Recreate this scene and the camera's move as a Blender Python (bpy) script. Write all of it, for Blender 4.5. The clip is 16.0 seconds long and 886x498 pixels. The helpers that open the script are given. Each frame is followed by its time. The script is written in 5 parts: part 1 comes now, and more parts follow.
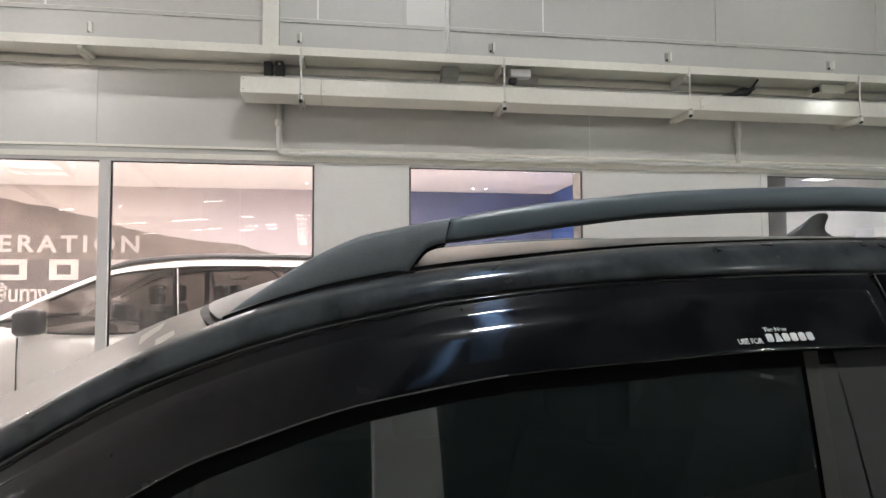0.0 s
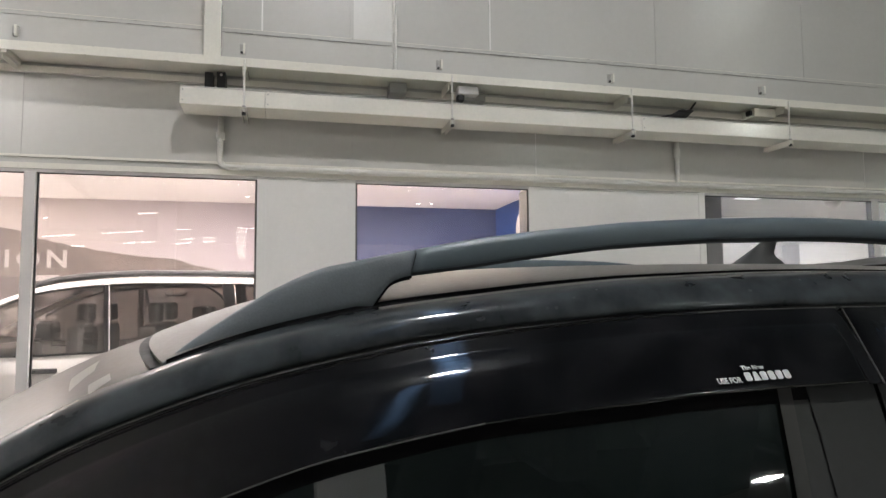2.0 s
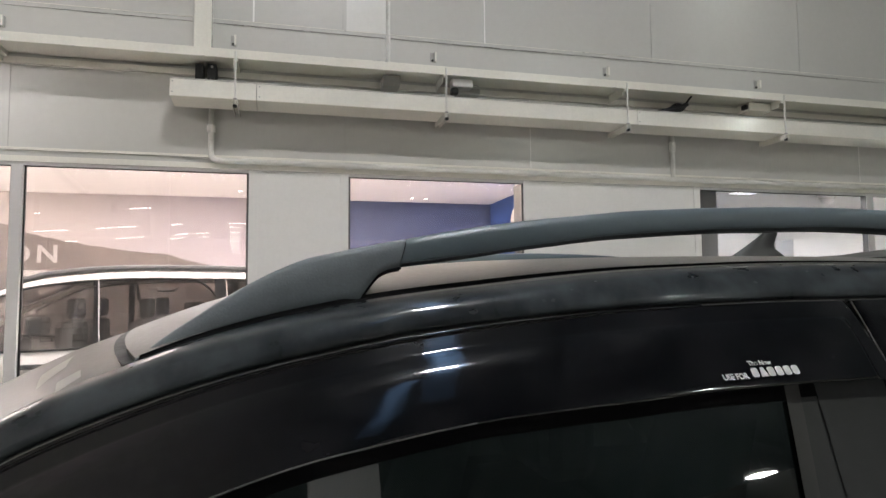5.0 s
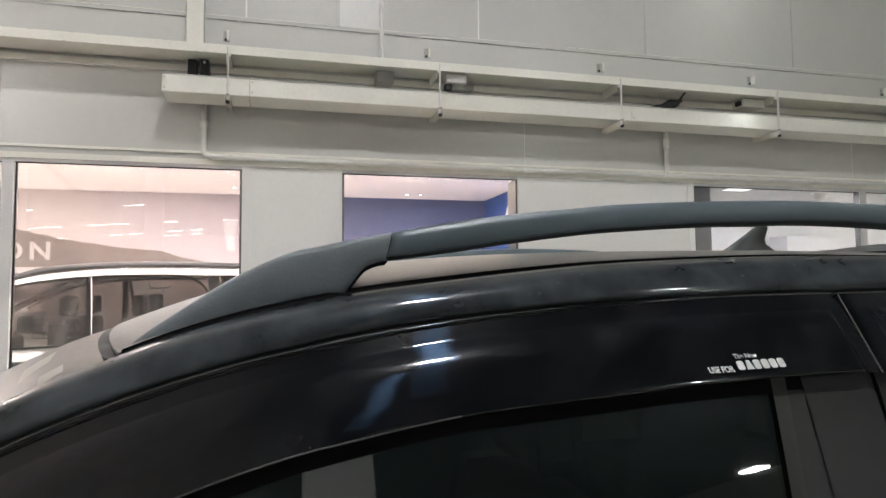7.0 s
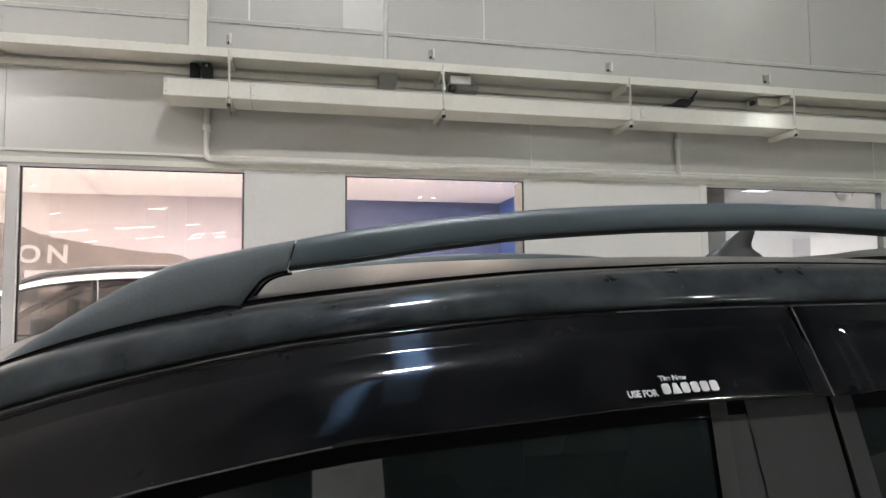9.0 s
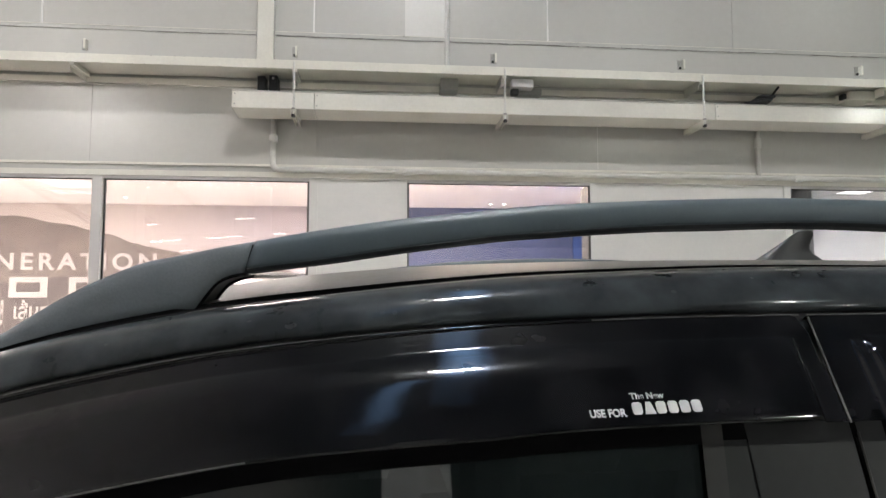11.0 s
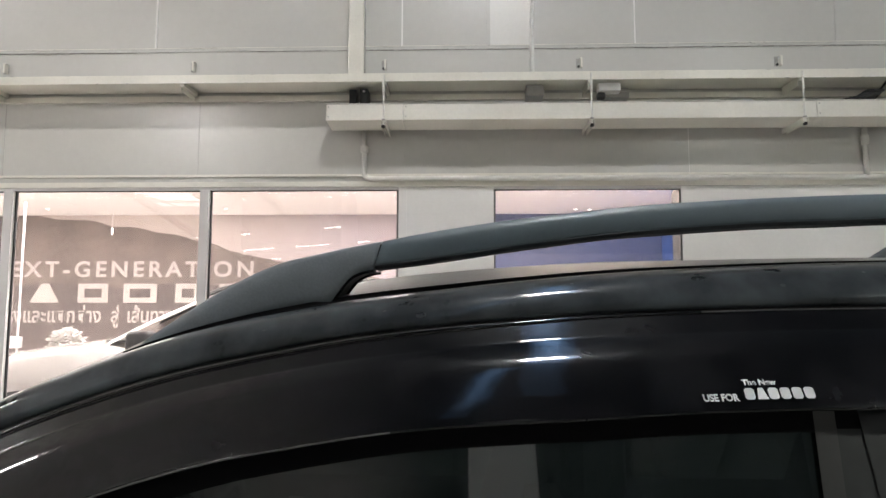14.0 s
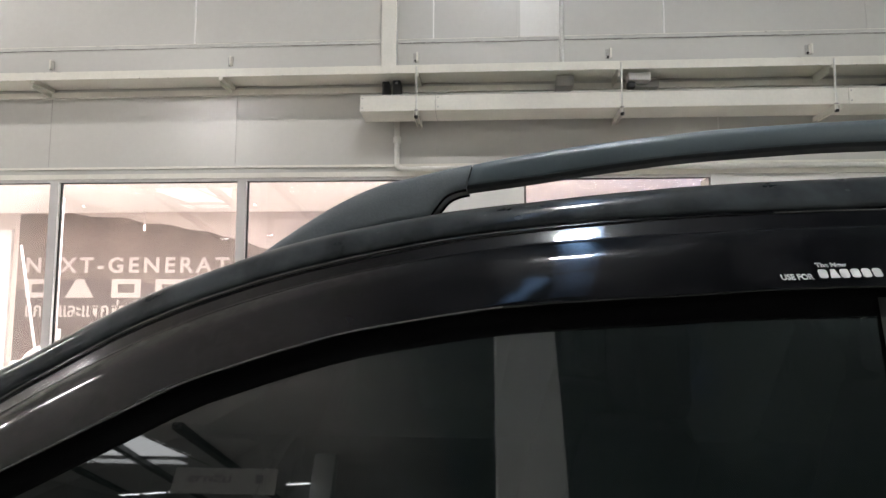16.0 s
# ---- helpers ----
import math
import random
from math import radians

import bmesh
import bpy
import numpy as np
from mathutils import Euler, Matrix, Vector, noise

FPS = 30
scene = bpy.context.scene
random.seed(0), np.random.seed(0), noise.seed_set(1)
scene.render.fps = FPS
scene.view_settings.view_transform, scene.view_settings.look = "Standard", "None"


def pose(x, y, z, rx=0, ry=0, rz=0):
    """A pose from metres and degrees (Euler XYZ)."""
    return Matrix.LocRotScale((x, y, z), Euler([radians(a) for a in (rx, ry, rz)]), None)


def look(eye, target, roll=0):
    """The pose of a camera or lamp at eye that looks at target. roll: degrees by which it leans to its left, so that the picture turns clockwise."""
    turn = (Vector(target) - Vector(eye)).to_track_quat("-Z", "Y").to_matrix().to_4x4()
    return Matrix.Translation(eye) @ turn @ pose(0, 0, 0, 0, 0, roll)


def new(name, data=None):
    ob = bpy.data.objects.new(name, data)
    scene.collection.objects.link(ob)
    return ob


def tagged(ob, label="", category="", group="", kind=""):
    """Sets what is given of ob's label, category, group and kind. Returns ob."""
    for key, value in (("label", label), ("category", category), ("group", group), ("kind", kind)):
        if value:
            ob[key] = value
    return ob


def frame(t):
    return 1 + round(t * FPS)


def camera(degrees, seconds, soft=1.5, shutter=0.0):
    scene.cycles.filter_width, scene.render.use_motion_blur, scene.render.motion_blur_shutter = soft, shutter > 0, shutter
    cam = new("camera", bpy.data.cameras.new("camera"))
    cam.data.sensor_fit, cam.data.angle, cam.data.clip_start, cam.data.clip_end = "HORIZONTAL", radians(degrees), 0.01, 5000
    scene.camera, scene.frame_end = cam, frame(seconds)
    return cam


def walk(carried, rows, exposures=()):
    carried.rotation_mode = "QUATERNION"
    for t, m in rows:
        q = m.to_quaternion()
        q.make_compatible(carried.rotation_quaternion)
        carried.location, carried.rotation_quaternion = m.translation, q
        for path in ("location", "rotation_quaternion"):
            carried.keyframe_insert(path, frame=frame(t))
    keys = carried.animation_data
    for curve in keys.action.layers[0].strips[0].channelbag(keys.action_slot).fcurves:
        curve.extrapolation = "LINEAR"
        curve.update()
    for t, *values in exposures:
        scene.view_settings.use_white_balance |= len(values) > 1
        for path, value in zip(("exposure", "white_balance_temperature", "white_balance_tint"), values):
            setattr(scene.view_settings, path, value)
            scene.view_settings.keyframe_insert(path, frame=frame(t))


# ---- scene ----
cam = camera(69.0, 16.0)
PATH = [
    (0, (0.263, -0.022, 1.674), (0.559, 1.953, 1.784), -0.2),
    (0.5, (0.243, 0.020, 1.720), (0.607, 1.982, 1.843), -0.3),
    (1, (0.261, 0.02, 1.692), (0.731, 1.958, 1.842), -0.4),
    (1.5, (0.251, 0.02, 1.711), (0.72, 1.958, 1.86), -0.4),
    (2, (0.239, 0.038, 1.706), (0.708, 1.977, 1.857), -0.4),
    (2.5, (0.235, 0.056, 1.702), (0.703, 1.995, 1.853), -0.4),
    (3, (0.241, 0.061, 1.681), (0.71, 1.999, 1.832), -0.4),
    (3.5, (0.228, 0.069, 1.689), (0.7, 2.007, 1.828), -0.4),
    (4, (0.228, 0.07, 1.704), (0.705, 2.007, 1.842), -0.4),
    (4.5, (0.242, 0.081, 1.703), (0.723, 2.017, 1.841), -0.4),
    (7, (0.268, 0.084, 1.697), (0.767, 2.016, 1.824), -0.5),
    (7.5, (0.262, 0.079, 1.701), (0.76, 2.012, 1.826), -0.5),
    (8, (0.259, 0.073, 1.711), (0.757, 2.006, 1.836), -0.5),
    (8.2, (0.285, 0.075, 1.711), (0.7734, 2.0084, 1.8363), -0.5),
    (10.3, (0.571, 0.198, 1.703), (0.866, 2.170, 1.858), -0.15),
    (10.5, (0.577, 0.18, 1.703), (0.842, 2.156, 1.86), -0.1),
    (11, (0.576, 0.162, 1.704), (0.765, 2.146, 1.864), -0.1),
    (11.5, (0.562, 0.163, 1.702), (0.681, 2.152, 1.863), 0.0),
    (12, (0.55, 0.138, 1.696), (0.612, 2.13, 1.86), 0.0),
    (12.5, (0.564, 0.133, 1.694), (0.578, 2.126, 1.862), 0.0),
    (13, (0.566, 0.121, 1.693), (0.547, 2.113, 1.867), 0.1),
    (13.5, (0.549, 0.111, 1.689), (0.509, 2.103, 1.871), 0.1),
    (14, (0.532, 0.098, 1.687), (0.468, 2.089, 1.869), 0.1),
    (14.5, (0.54, 0.105, 1.686), (0.455, 2.095, 1.872), 0.1),
    (15, (0.539, 0.102, 1.679), (0.435, 2.091, 1.863), 0.1),
    (15.5, (0.513, 0.098, 1.626), (0.392, 2.085, 1.812), 0.1),
    (16, (0.437, 0.015, 1.559), (0.313, 2.002, 1.75), 0.2),
]
EXPOSURES = [(0, 0.11), (1, 0.01), (4.5, 0.0), (7, 0.18), (8, 0.18), (10.5, 0.19), (11.5, 0.21), (12.5, 0.18), (13.5, 0.11), (15, 0.06), (16, 0.1)]
walk(cam, [(t, look(eye, target, roll)) for t, eye, target, roll in PATH], EXPOSURES)

# ---- light ----
LAMP = 700.0     # strength of the high-bay lamps
TUBES = 9.0     # strength of the far strip lights
WARM = 29.5       # strength of the area lamps added for the showroom's downlights
world = bpy.data.worlds.new("world")
scene.world = world
world.use_nodes = True
world.node_tree.nodes["Background"].inputs[0].default_value = (0.6, 0.65, 0.7, 1)
world.node_tree.nodes["Background"].inputs[1].default_value = 0.02


# ---- materials ----
def material(name, colour, rough=0.5, metal=0.0, vary=0.12, scale=6.0, fine=60.0, bump=0.0, coat=0.0, dust=None, dust_amount=0.0, coat_rough=0.03, patchy=0.2, dust_low=0.32, dust_high=0.75, dust_min=0.4):
    m = bpy.data.materials.new(name)
    m.use_nodes = True
    nt = m.node_tree
    bsdf = nt.nodes["Principled BSDF"]
    co = nt.nodes.new("ShaderNodeTexCoord")
    big = nt.nodes.new("ShaderNodeTexNoise")
    big.inputs["Scale"].default_value, big.inputs["Detail"].default_value = scale, 5
    small = nt.nodes.new("ShaderNodeTexNoise")
    small.inputs["Scale"].default_value, small.inputs["Detail"].default_value = fine, 4
    for n in (big, small):
        nt.links.new(co.outputs["Object"], n.inputs["Vector"])
    both = nt.nodes.new("ShaderNodeMix")
    both.data_type = "FLOAT"
    both.inputs[0].default_value = 0.4
    nt.links.new(big.outputs["Fac"], both.inputs[2])
    nt.links.new(small.outputs["Fac"], both.inputs[3])
    ramp = nt.nodes.new("ShaderNodeValToRGB")
    ramp.color_ramp.elements[0].position, ramp.color_ramp.elements[1].position = 0.3, 0.7
    ramp.color_ramp.elements[0].color = (*[c * (1 - vary) for c in colour], 1)
    ramp.color_ramp.elements[1].color = (*[min(1, c * (1 + vary)) for c in colour], 1)
    nt.links.new(both.outputs[0], ramp.inputs[0])
    out = ramp.outputs[0]
    if dust:
        mask = nt.nodes.new("ShaderNodeValToRGB")
        mask.color_ramp.elements[0].position, mask.color_ramp.elements[1].position = dust_low, dust_high
        mask.color_ramp.elements[0].color = (dust_amount * dust_min,) * 3 + (1,)
        mask.color_ramp.elements[1].color = (dust_amount,) * 3 + (1,)
        nt.links.new(big.outputs["Fac"], mask.inputs[0])
        mix = nt.nodes.new("ShaderNodeMix")
        mix.data_type = "RGBA"
        nt.links.new(mask.outputs[0], mix.inputs[0])
        nt.links.new(out, mix.inputs[6])
        mix.inputs[7].default_value = (*dust, 1)
        out = mix.outputs[2]
    nt.links.new(out, bsdf.inputs["Base Color"])
    spread = nt.nodes.new("ShaderNodeMapRange")
    spread.inputs["To Min"].default_value, spread.inputs["To Max"].default_value = rough * (1 - patchy), min(1, rough * (1 + patchy))
    spread.inputs["From Min"].default_value, spread.inputs["From Max"].default_value = 0.3, 0.7
    nt.links.new(both.outputs[0], spread.inputs["Value"])
    nt.links.new(spread.outputs[0], bsdf.inputs["Roughness"])
    bsdf.inputs["Metallic"].default_value = metal
    bsdf.inputs["Coat Weight"].default_value = coat
    bsdf.inputs["Coat Roughness"].default_value = coat_rough
    if bump:
        b = nt.nodes.new("ShaderNodeBump")
        b.inputs["Strength"].default_value, b.inputs["Distance"].default_value = bump, 0.004
        nt.links.new(both.outputs[0], b.inputs["Height"])
        nt.links.new(b.outputs[0], bsdf.inputs["Normal"])
    return m


def glow(name, colour, strength):
    m = bpy.data.materials.new(name)
    m.use_nodes = True
    b = m.node_tree.nodes["Principled BSDF"]
    b.inputs["Base Color"].default_value = (*colour, 1)
    b.inputs["Emission Color"].default_value = (*colour, 1)
    b.inputs["Emission Strength"].default_value = strength
    return m


def pane_material(name, tint, gloss=0.12, rough=0.0, film=0.0, film_colour=(0.36, 0.40, 0.385)):
    """Clear or tinted glass: see-through in its tint, with a mirror's reflection at its surface."""
    m = bpy.data.materials.new(name)
    m.use_nodes = True
    nt = m.node_tree
    nt.nodes.remove(nt.nodes["Principled BSDF"])
    clear = nt.nodes.new("ShaderNodeBsdfTransparent")
    clear.inputs[0].default_value = (*tint, 1)
    shine = nt.nodes.new("ShaderNodeBsdfGlossy")
    shine.inputs["Roughness"].default_value = rough
    facing = nt.nodes.new("ShaderNodeLayerWeight")
    facing.inputs[0].default_value = 0.5
    power = nt.nodes.new("ShaderNodeMath")
    power.operation = "POWER"
    power.inputs[1].default_value = 5.0
    nt.links.new(facing.outputs["Facing"], power.inputs[0])
    scaled = nt.nodes.new("ShaderNodeMath")
    scaled.operation = "MULTIPLY_ADD"
    scaled.inputs[1].default_value, scaled.inputs[2].default_value = 0.96 - gloss, 0.04 + gloss
    nt.links.new(power.outputs[0], scaled.inputs[0])
    mix = nt.nodes.new("ShaderNodeMixShader")
    nt.links.new(scaled.outputs[0], mix.inputs[0])
    body = clear.outputs[0]
    if film:
        # a thin uneven film: dust, with the haze of reflections put into it
        haze, cover, cloud, span = (nt.nodes.new(k) for k in ("ShaderNodeBsdfDiffuse", "ShaderNodeMixShader", "ShaderNodeTexNoise", "ShaderNodeMapRange"))
        co = nt.nodes.new("ShaderNodeTexCoord")
        cloud.inputs["Scale"].default_value, cloud.inputs["Detail"].default_value = 5.0, 5
        nt.links.new(co.outputs["Object"], cloud.inputs["Vector"])
        span.inputs["From Min"].default_value, span.inputs["From Max"].default_value = 0.3, 0.7
        span.inputs["To Min"].default_value, span.inputs["To Max"].default_value = film * 0.8, film * 1.2
        nt.links.new(cloud.outputs["Fac"], span.inputs["Value"])
        haze.inputs[0].default_value = (*film_colour, 1)
        nt.links.new(span.outputs[0], cover.inputs[0])
        nt.links.new(body, cover.inputs[1])
        nt.links.new(haze.outputs[0], cover.inputs[2])
        body = cover.outputs[0]
    nt.links.new(body, mix.inputs[1])
    nt.links.new(shine.outputs[0], mix.inputs[2])
    nt.links.new(mix.outputs[0], nt.nodes["Material Output"].inputs[0])
    return m


def ripple(m, scale, depth):
    """Slight waviness of a moulded or painted skin, in its reflections too."""
    nt = m.node_tree
    co, wave, b = (nt.nodes.new(k) for k in ("ShaderNodeTexCoord", "ShaderNodeTexNoise", "ShaderNodeBump"))
    wave.inputs["Scale"].default_value, wave.inputs["Detail"].default_value = scale, 1.5
    b.inputs["Strength"].default_value, b.inputs["Distance"].default_value = 1.0, depth
    nt.links.new(co.outputs["Object"], wave.inputs["Vector"])
    nt.links.new(wave.outputs["Fac"], b.inputs["Height"])
    for k in ("Normal", "Coat Normal"):
        nt.links.new(b.outputs[0], nt.nodes["Principled BSDF"].inputs[k])


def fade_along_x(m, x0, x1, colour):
    """Let a surface's base colour pass into a second colour between x0 and x1."""
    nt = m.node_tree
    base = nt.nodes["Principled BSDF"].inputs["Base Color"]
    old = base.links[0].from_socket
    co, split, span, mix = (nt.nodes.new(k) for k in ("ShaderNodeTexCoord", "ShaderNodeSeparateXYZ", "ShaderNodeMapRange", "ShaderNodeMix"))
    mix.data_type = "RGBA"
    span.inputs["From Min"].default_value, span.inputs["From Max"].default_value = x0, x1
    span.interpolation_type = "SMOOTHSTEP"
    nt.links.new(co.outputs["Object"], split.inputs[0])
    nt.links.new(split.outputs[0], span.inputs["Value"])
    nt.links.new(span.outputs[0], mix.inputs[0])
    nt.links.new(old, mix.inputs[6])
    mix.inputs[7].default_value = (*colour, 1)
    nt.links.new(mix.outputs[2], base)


WALL = material("grey_wall_paint", (0.555, 0.547, 0.517), 0.265, vary=0.035, scale=1.2, fine=25, patchy=0.0)
WALL2 = material("pale_panel_paint", (0.80, 0.79, 0.765), 0.45, vary=0.04, scale=1.5, fine=40, bump=0.05)
FILLER = material("pale_filler_paint", (0.655, 0.645, 0.615), 0.30, vary=0.04, scale=1.5, fine=40, patchy=0.0)
TRIM = material("cream_steel_paint", (0.775, 0.755, 0.685), 0.13, vary=0.07, scale=2.5, fine=50, patchy=0.06)
CHIP = material("worn_edge", (0.26, 0.25, 0.23), 0.8, vary=0.5, scale=12, fine=60)
PIPE = material("pipe_paint", (0.70, 0.69, 0.65), 0.35, vary=0.08, scale=5, fine=40)
ALU = material("pale_aluminium", (0.60, 0.585, 0.575), 0.4, metal=0.0, vary=0.06, scale=4, fine=80)
GASKET = material("black_rubber", (0.012, 0.012, 0.013), 0.6, vary=0.2, scale=20)
CONCRETE = material("concrete_floor", (0.50, 0.485, 0.46), 0.45, vary=0.25, scale=0.8, fine=20, bump=0.15)
HALL = material("hall_wall", (0.52, 0.51, 0.50), 0.7, vary=0.15, scale=0.5, fine=8)
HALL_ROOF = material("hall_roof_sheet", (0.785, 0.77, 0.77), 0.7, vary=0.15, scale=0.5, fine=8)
fade_along_x(HALL_ROOF, -4.5, 0.2, (0.105, 0.132, 0.152))     # paler to the left: brightness mirrored in the truck is put into the colour
BEAM = material("dark_beam_paint", (0.06, 0.065, 0.07), 0.6, vary=0.15, scale=3)
COLUMN = material("column_paint", (0.54, 0.565, 0.555), 0.6, vary=0.08, scale=1, fine=15)
TILE = material("showroom_tile", (0.62, 0.58, 0.55), 0.15, vary=0.05, scale=1.0, fine=30)
CEIL = material("warm_white_ceiling", (0.80, 0.77, 0.75), 0.8, vary=0.03, scale=1.0, fine=30)
MURAL = material("mural_sky", (0.52, 0.46, 0.43), 0.7, vary=0.06, scale=0.6, fine=6)
MOUNT = material("mural_mountain", (0.155, 0.125, 0.113), 0.7, vary=0.45, scale=2.0, fine=14)
MOUNT2 = material("mural_valley", (0.105, 0.087, 0.082), 0.7, vary=0.35, scale=1.6, fine=14)
MURAL_LETTER = material("printed_white_letters", (0.42, 0.39, 0.37), 0.6, vary=0.03)
LETTER = material("white_letters", (0.62, 0.60, 0.59), 0.6, vary=0.03)
BLUE = material("blue_wall", (0.025, 0.07, 0.26), 0.6, vary=0.12, scale=0.8, fine=12)
fade_along_x(MURAL, -4.5, -0.6, (0.39, 0.345, 0.365))
BLUE_HAZED = material("hazed_blue_wall", (0.066, 0.082, 0.165), 0.6, vary=0.08, scale=0.8, fine=12)
# paler at the left: some haze mirrored by the glass is in the colour
fade_along_x(BLUE_HAZED, 0.6, 3.4, (0.035, 0.055, 0.145))
OFFICE = material("office_wall", (0.84, 0.84, 0.84), 0.7, vary=0.03, scale=1)
# ceiling grey darkened for the light that doesn't reach it
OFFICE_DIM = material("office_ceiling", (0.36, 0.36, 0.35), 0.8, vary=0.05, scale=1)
BLIND = material("grey_blind", (0.21, 0.21, 0.21), 0.6, vary=0.1, scale=3)
PAINT = material("black_car_paint", (0.006, 0.006, 0.008), 0.32, vary=0.3, scale=11, fine=60, coat=0.55, dust=(0.165, 0.195, 0.21), dust_amount=0.29, coat_rough=0.06, patchy=0.3, dust_low=0.43, dust_high=0.64, dust_min=0.36)
PAINT.node_tree.nodes["Principled BSDF"].inputs["Specular IOR Level"].default_value = 0.06
ROOFDUST = material("dusty_black_roof", (0.05, 0.046, 0.042), 0.42, vary=0.2, scale=7, fine=120, coat=0.13, dust=(0.24, 0.215, 0.195), dust_amount=0.42, coat_rough=0.30)
VISOR = material("smoked_acrylic", (0.003, 0.003, 0.004), 0.30, vary=0.4, scale=16, fine=70, coat=0.8, dust=(0.158, 0.152, 0.165), dust_amount=0.05, coat_rough=0.065, patchy=0.3, dust_low=0.44, dust_high=0.72, dust_min=0.0)
VISOR.node_tree.nodes["Principled BSDF"].inputs["Specular IOR Level"].default_value = 0.02
ripple(VISOR, 22.0, 0.0003)
ripple(PAINT, 18.0, 0.0004)
RUBBER = material("deep_black_rubber", (0.004, 0.004, 0.0045), 0.7, vary=0.2, scale=20)
RUBBER.node_tree.nodes["Principled BSDF"].inputs["Specular IOR Level"].default_value = 0.06
JAMB = material("grey_jamb_paint", (0.085, 0.083, 0.08), 0.5, vary=0.1, scale=10)
FIN = material("dark_fin_plastic", (0.045, 0.046, 0.047), 0.4, vary=0.15, scale=15, fine=200)
# pale edge lines: some dust, and caught light put into the colour
EDGE = material("dusty_lit_edge", (0.075, 0.073, 0.070), 0.45, vary=0.5, scale=10, fine=120)
PAPER = material("thin_paper", (0.40, 0.37, 0.345), 0.6, vary=0.06, scale=20, fine=200)
SPOT = material("dried_water", (0.014, 0.018, 0.023), 0.3, vary=0.5, scale=120, fine=500, coat=0.45, coat_rough=0.08)
SHOULDER = material("dusty_shoulder_paint", (0.05, 0.046, 0.042), 0.4, vary=0.25, scale=14, fine=160, dust=(0.20, 0.18, 0.165), dust_amount=0.5)
SHOULDER.node_tree.nodes["Principled BSDF"].inputs["Specular IOR Level"].default_value = 0.12
RAIL = material("grey_rail_coat", (0.092, 0.121, 0.140), 0.42, vary=0.10, scale=9, fine=300, bump=0.05)
# the rail's coat darkened: its underside's shade is put into the colour
RAIL_SHADE = material("shaded_rail_coat", (0.028, 0.036, 0.042), 0.6, vary=0.15, scale=9, fine=300)
FOOT = material("grained_grey_plastic", (0.155, 0.178, 0.197), 0.50, vary=0.16, scale=14, fine=330, bump=0.22, patchy=0.3)
PILLAR = material("satin_black_trim", (0.023, 0.026, 0.027), 0.33, vary=0.2, scale=8, patchy=0.1)
RUN = material("grey_window_run", (0.050, 0.050, 0.049), 0.5, vary=0.15, scale=10)
CABIN = material("dark_cabin_cloth", (0.03, 0.03, 0.032), 0.85, vary=0.3, scale=15, fine=200)
BRONZE = material("brown_glossy_trim", (0.20, 0.13, 0.09), 0.3, vary=0.2, scale=12, coat=0.5)
CABIN_W = material("brown_grey_leather", (0.10, 0.085, 0.078), 0.5, vary=0.25, scale=9, fine=120)
CABIN_PALE = material("grey_headlining", (0.22, 0.22, 0.21), 0.9, vary=0.1, scale=10)
TYRE = material("tyre_rubber", (0.02, 0.02, 0.02), 0.75, vary=0.2, scale=20)
RIM = material("alloy_rim", (0.45, 0.45, 0.46), 0.25, metal=0.9, vary=0.05)
PRINT = material("white_print", (0.62, 0.62, 0.62), 0.5, vary=0.04, scale=60)
WHITECAR = material("white_car_paint", (0.67, 0.635, 0.605), 0.25, vary=0.03, scale=3, coat=0.8)
BLACKPL = material("black_plastic", (0.015, 0.015, 0.016), 0.45, vary=0.3, scale=20)
GREYPL = material("grey_plastic", (0.36, 0.35, 0.33), 0.5, vary=0.1, scale=20)
LENS = material("lamp_lens", (0.7, 0.7, 0.72), 0.1, vary=0.1, scale=20, coat=1.0)
PETAL = material("white_petals", (0.72, 0.70, 0.68), 0.7, vary=0.12, scale=20)
LEAF = material("leaf_green", (0.06, 0.09, 0.05), 0.6, vary=0.3, scale=20)
GLASS = pane_material("shop_glass", (0.94, 0.94, 0.94), 0.03, film=0.035, film_colour=(0.6, 0.56, 0.54))
TINT = pane_material("tinted_glass", (0.075, 0.085, 0.082), 0.10, 0.02, film=0.046, film_colour=(0.31, 0.41, 0.40))
TINT_W = pane_material("light_tinted_glass", (0.60, 0.575, 0.56), 0.05)
TUBE = glow("hall_tube", (0.93, 0.97, 1.0), TUBES)
BAY = glow("high_bay_diffuser", (1.0, 0.975, 0.955), LAMP)
DOWN = glow("downlight_glow", (1.0, 0.9, 0.82), 10.0)
COVE = glow("cove_glow", (1.0, 0.905, 0.865), 230.0)
PANEL_FILL = glow("panel_light", (1.0, 1.0, 1.0), 250.0)
PANEL_DIM = glow("dim_panel_light", (1.0, 1.0, 1.0), 1.2)
BAY_FILL = glow("fill_bay_diffuser", (1.0, 0.96, 0.935), 2800.0)
BAY_HALF = glow("half_bay_diffuser", (1.0, 0.965, 0.94), LAMP * 0.26)
BAY_SIDE = glow("side_bay_diffuser", (0.965, 1.0, 0.91), LAMP * 0.30)
BAY_DEEP = glow("deep_bay_diffuser", (1.0, 0.99, 0.96), 190.0)
BAY_COOL = glow("cool_bay_diffuser", (0.965, 1.0, 0.91), LAMP * 1.8)
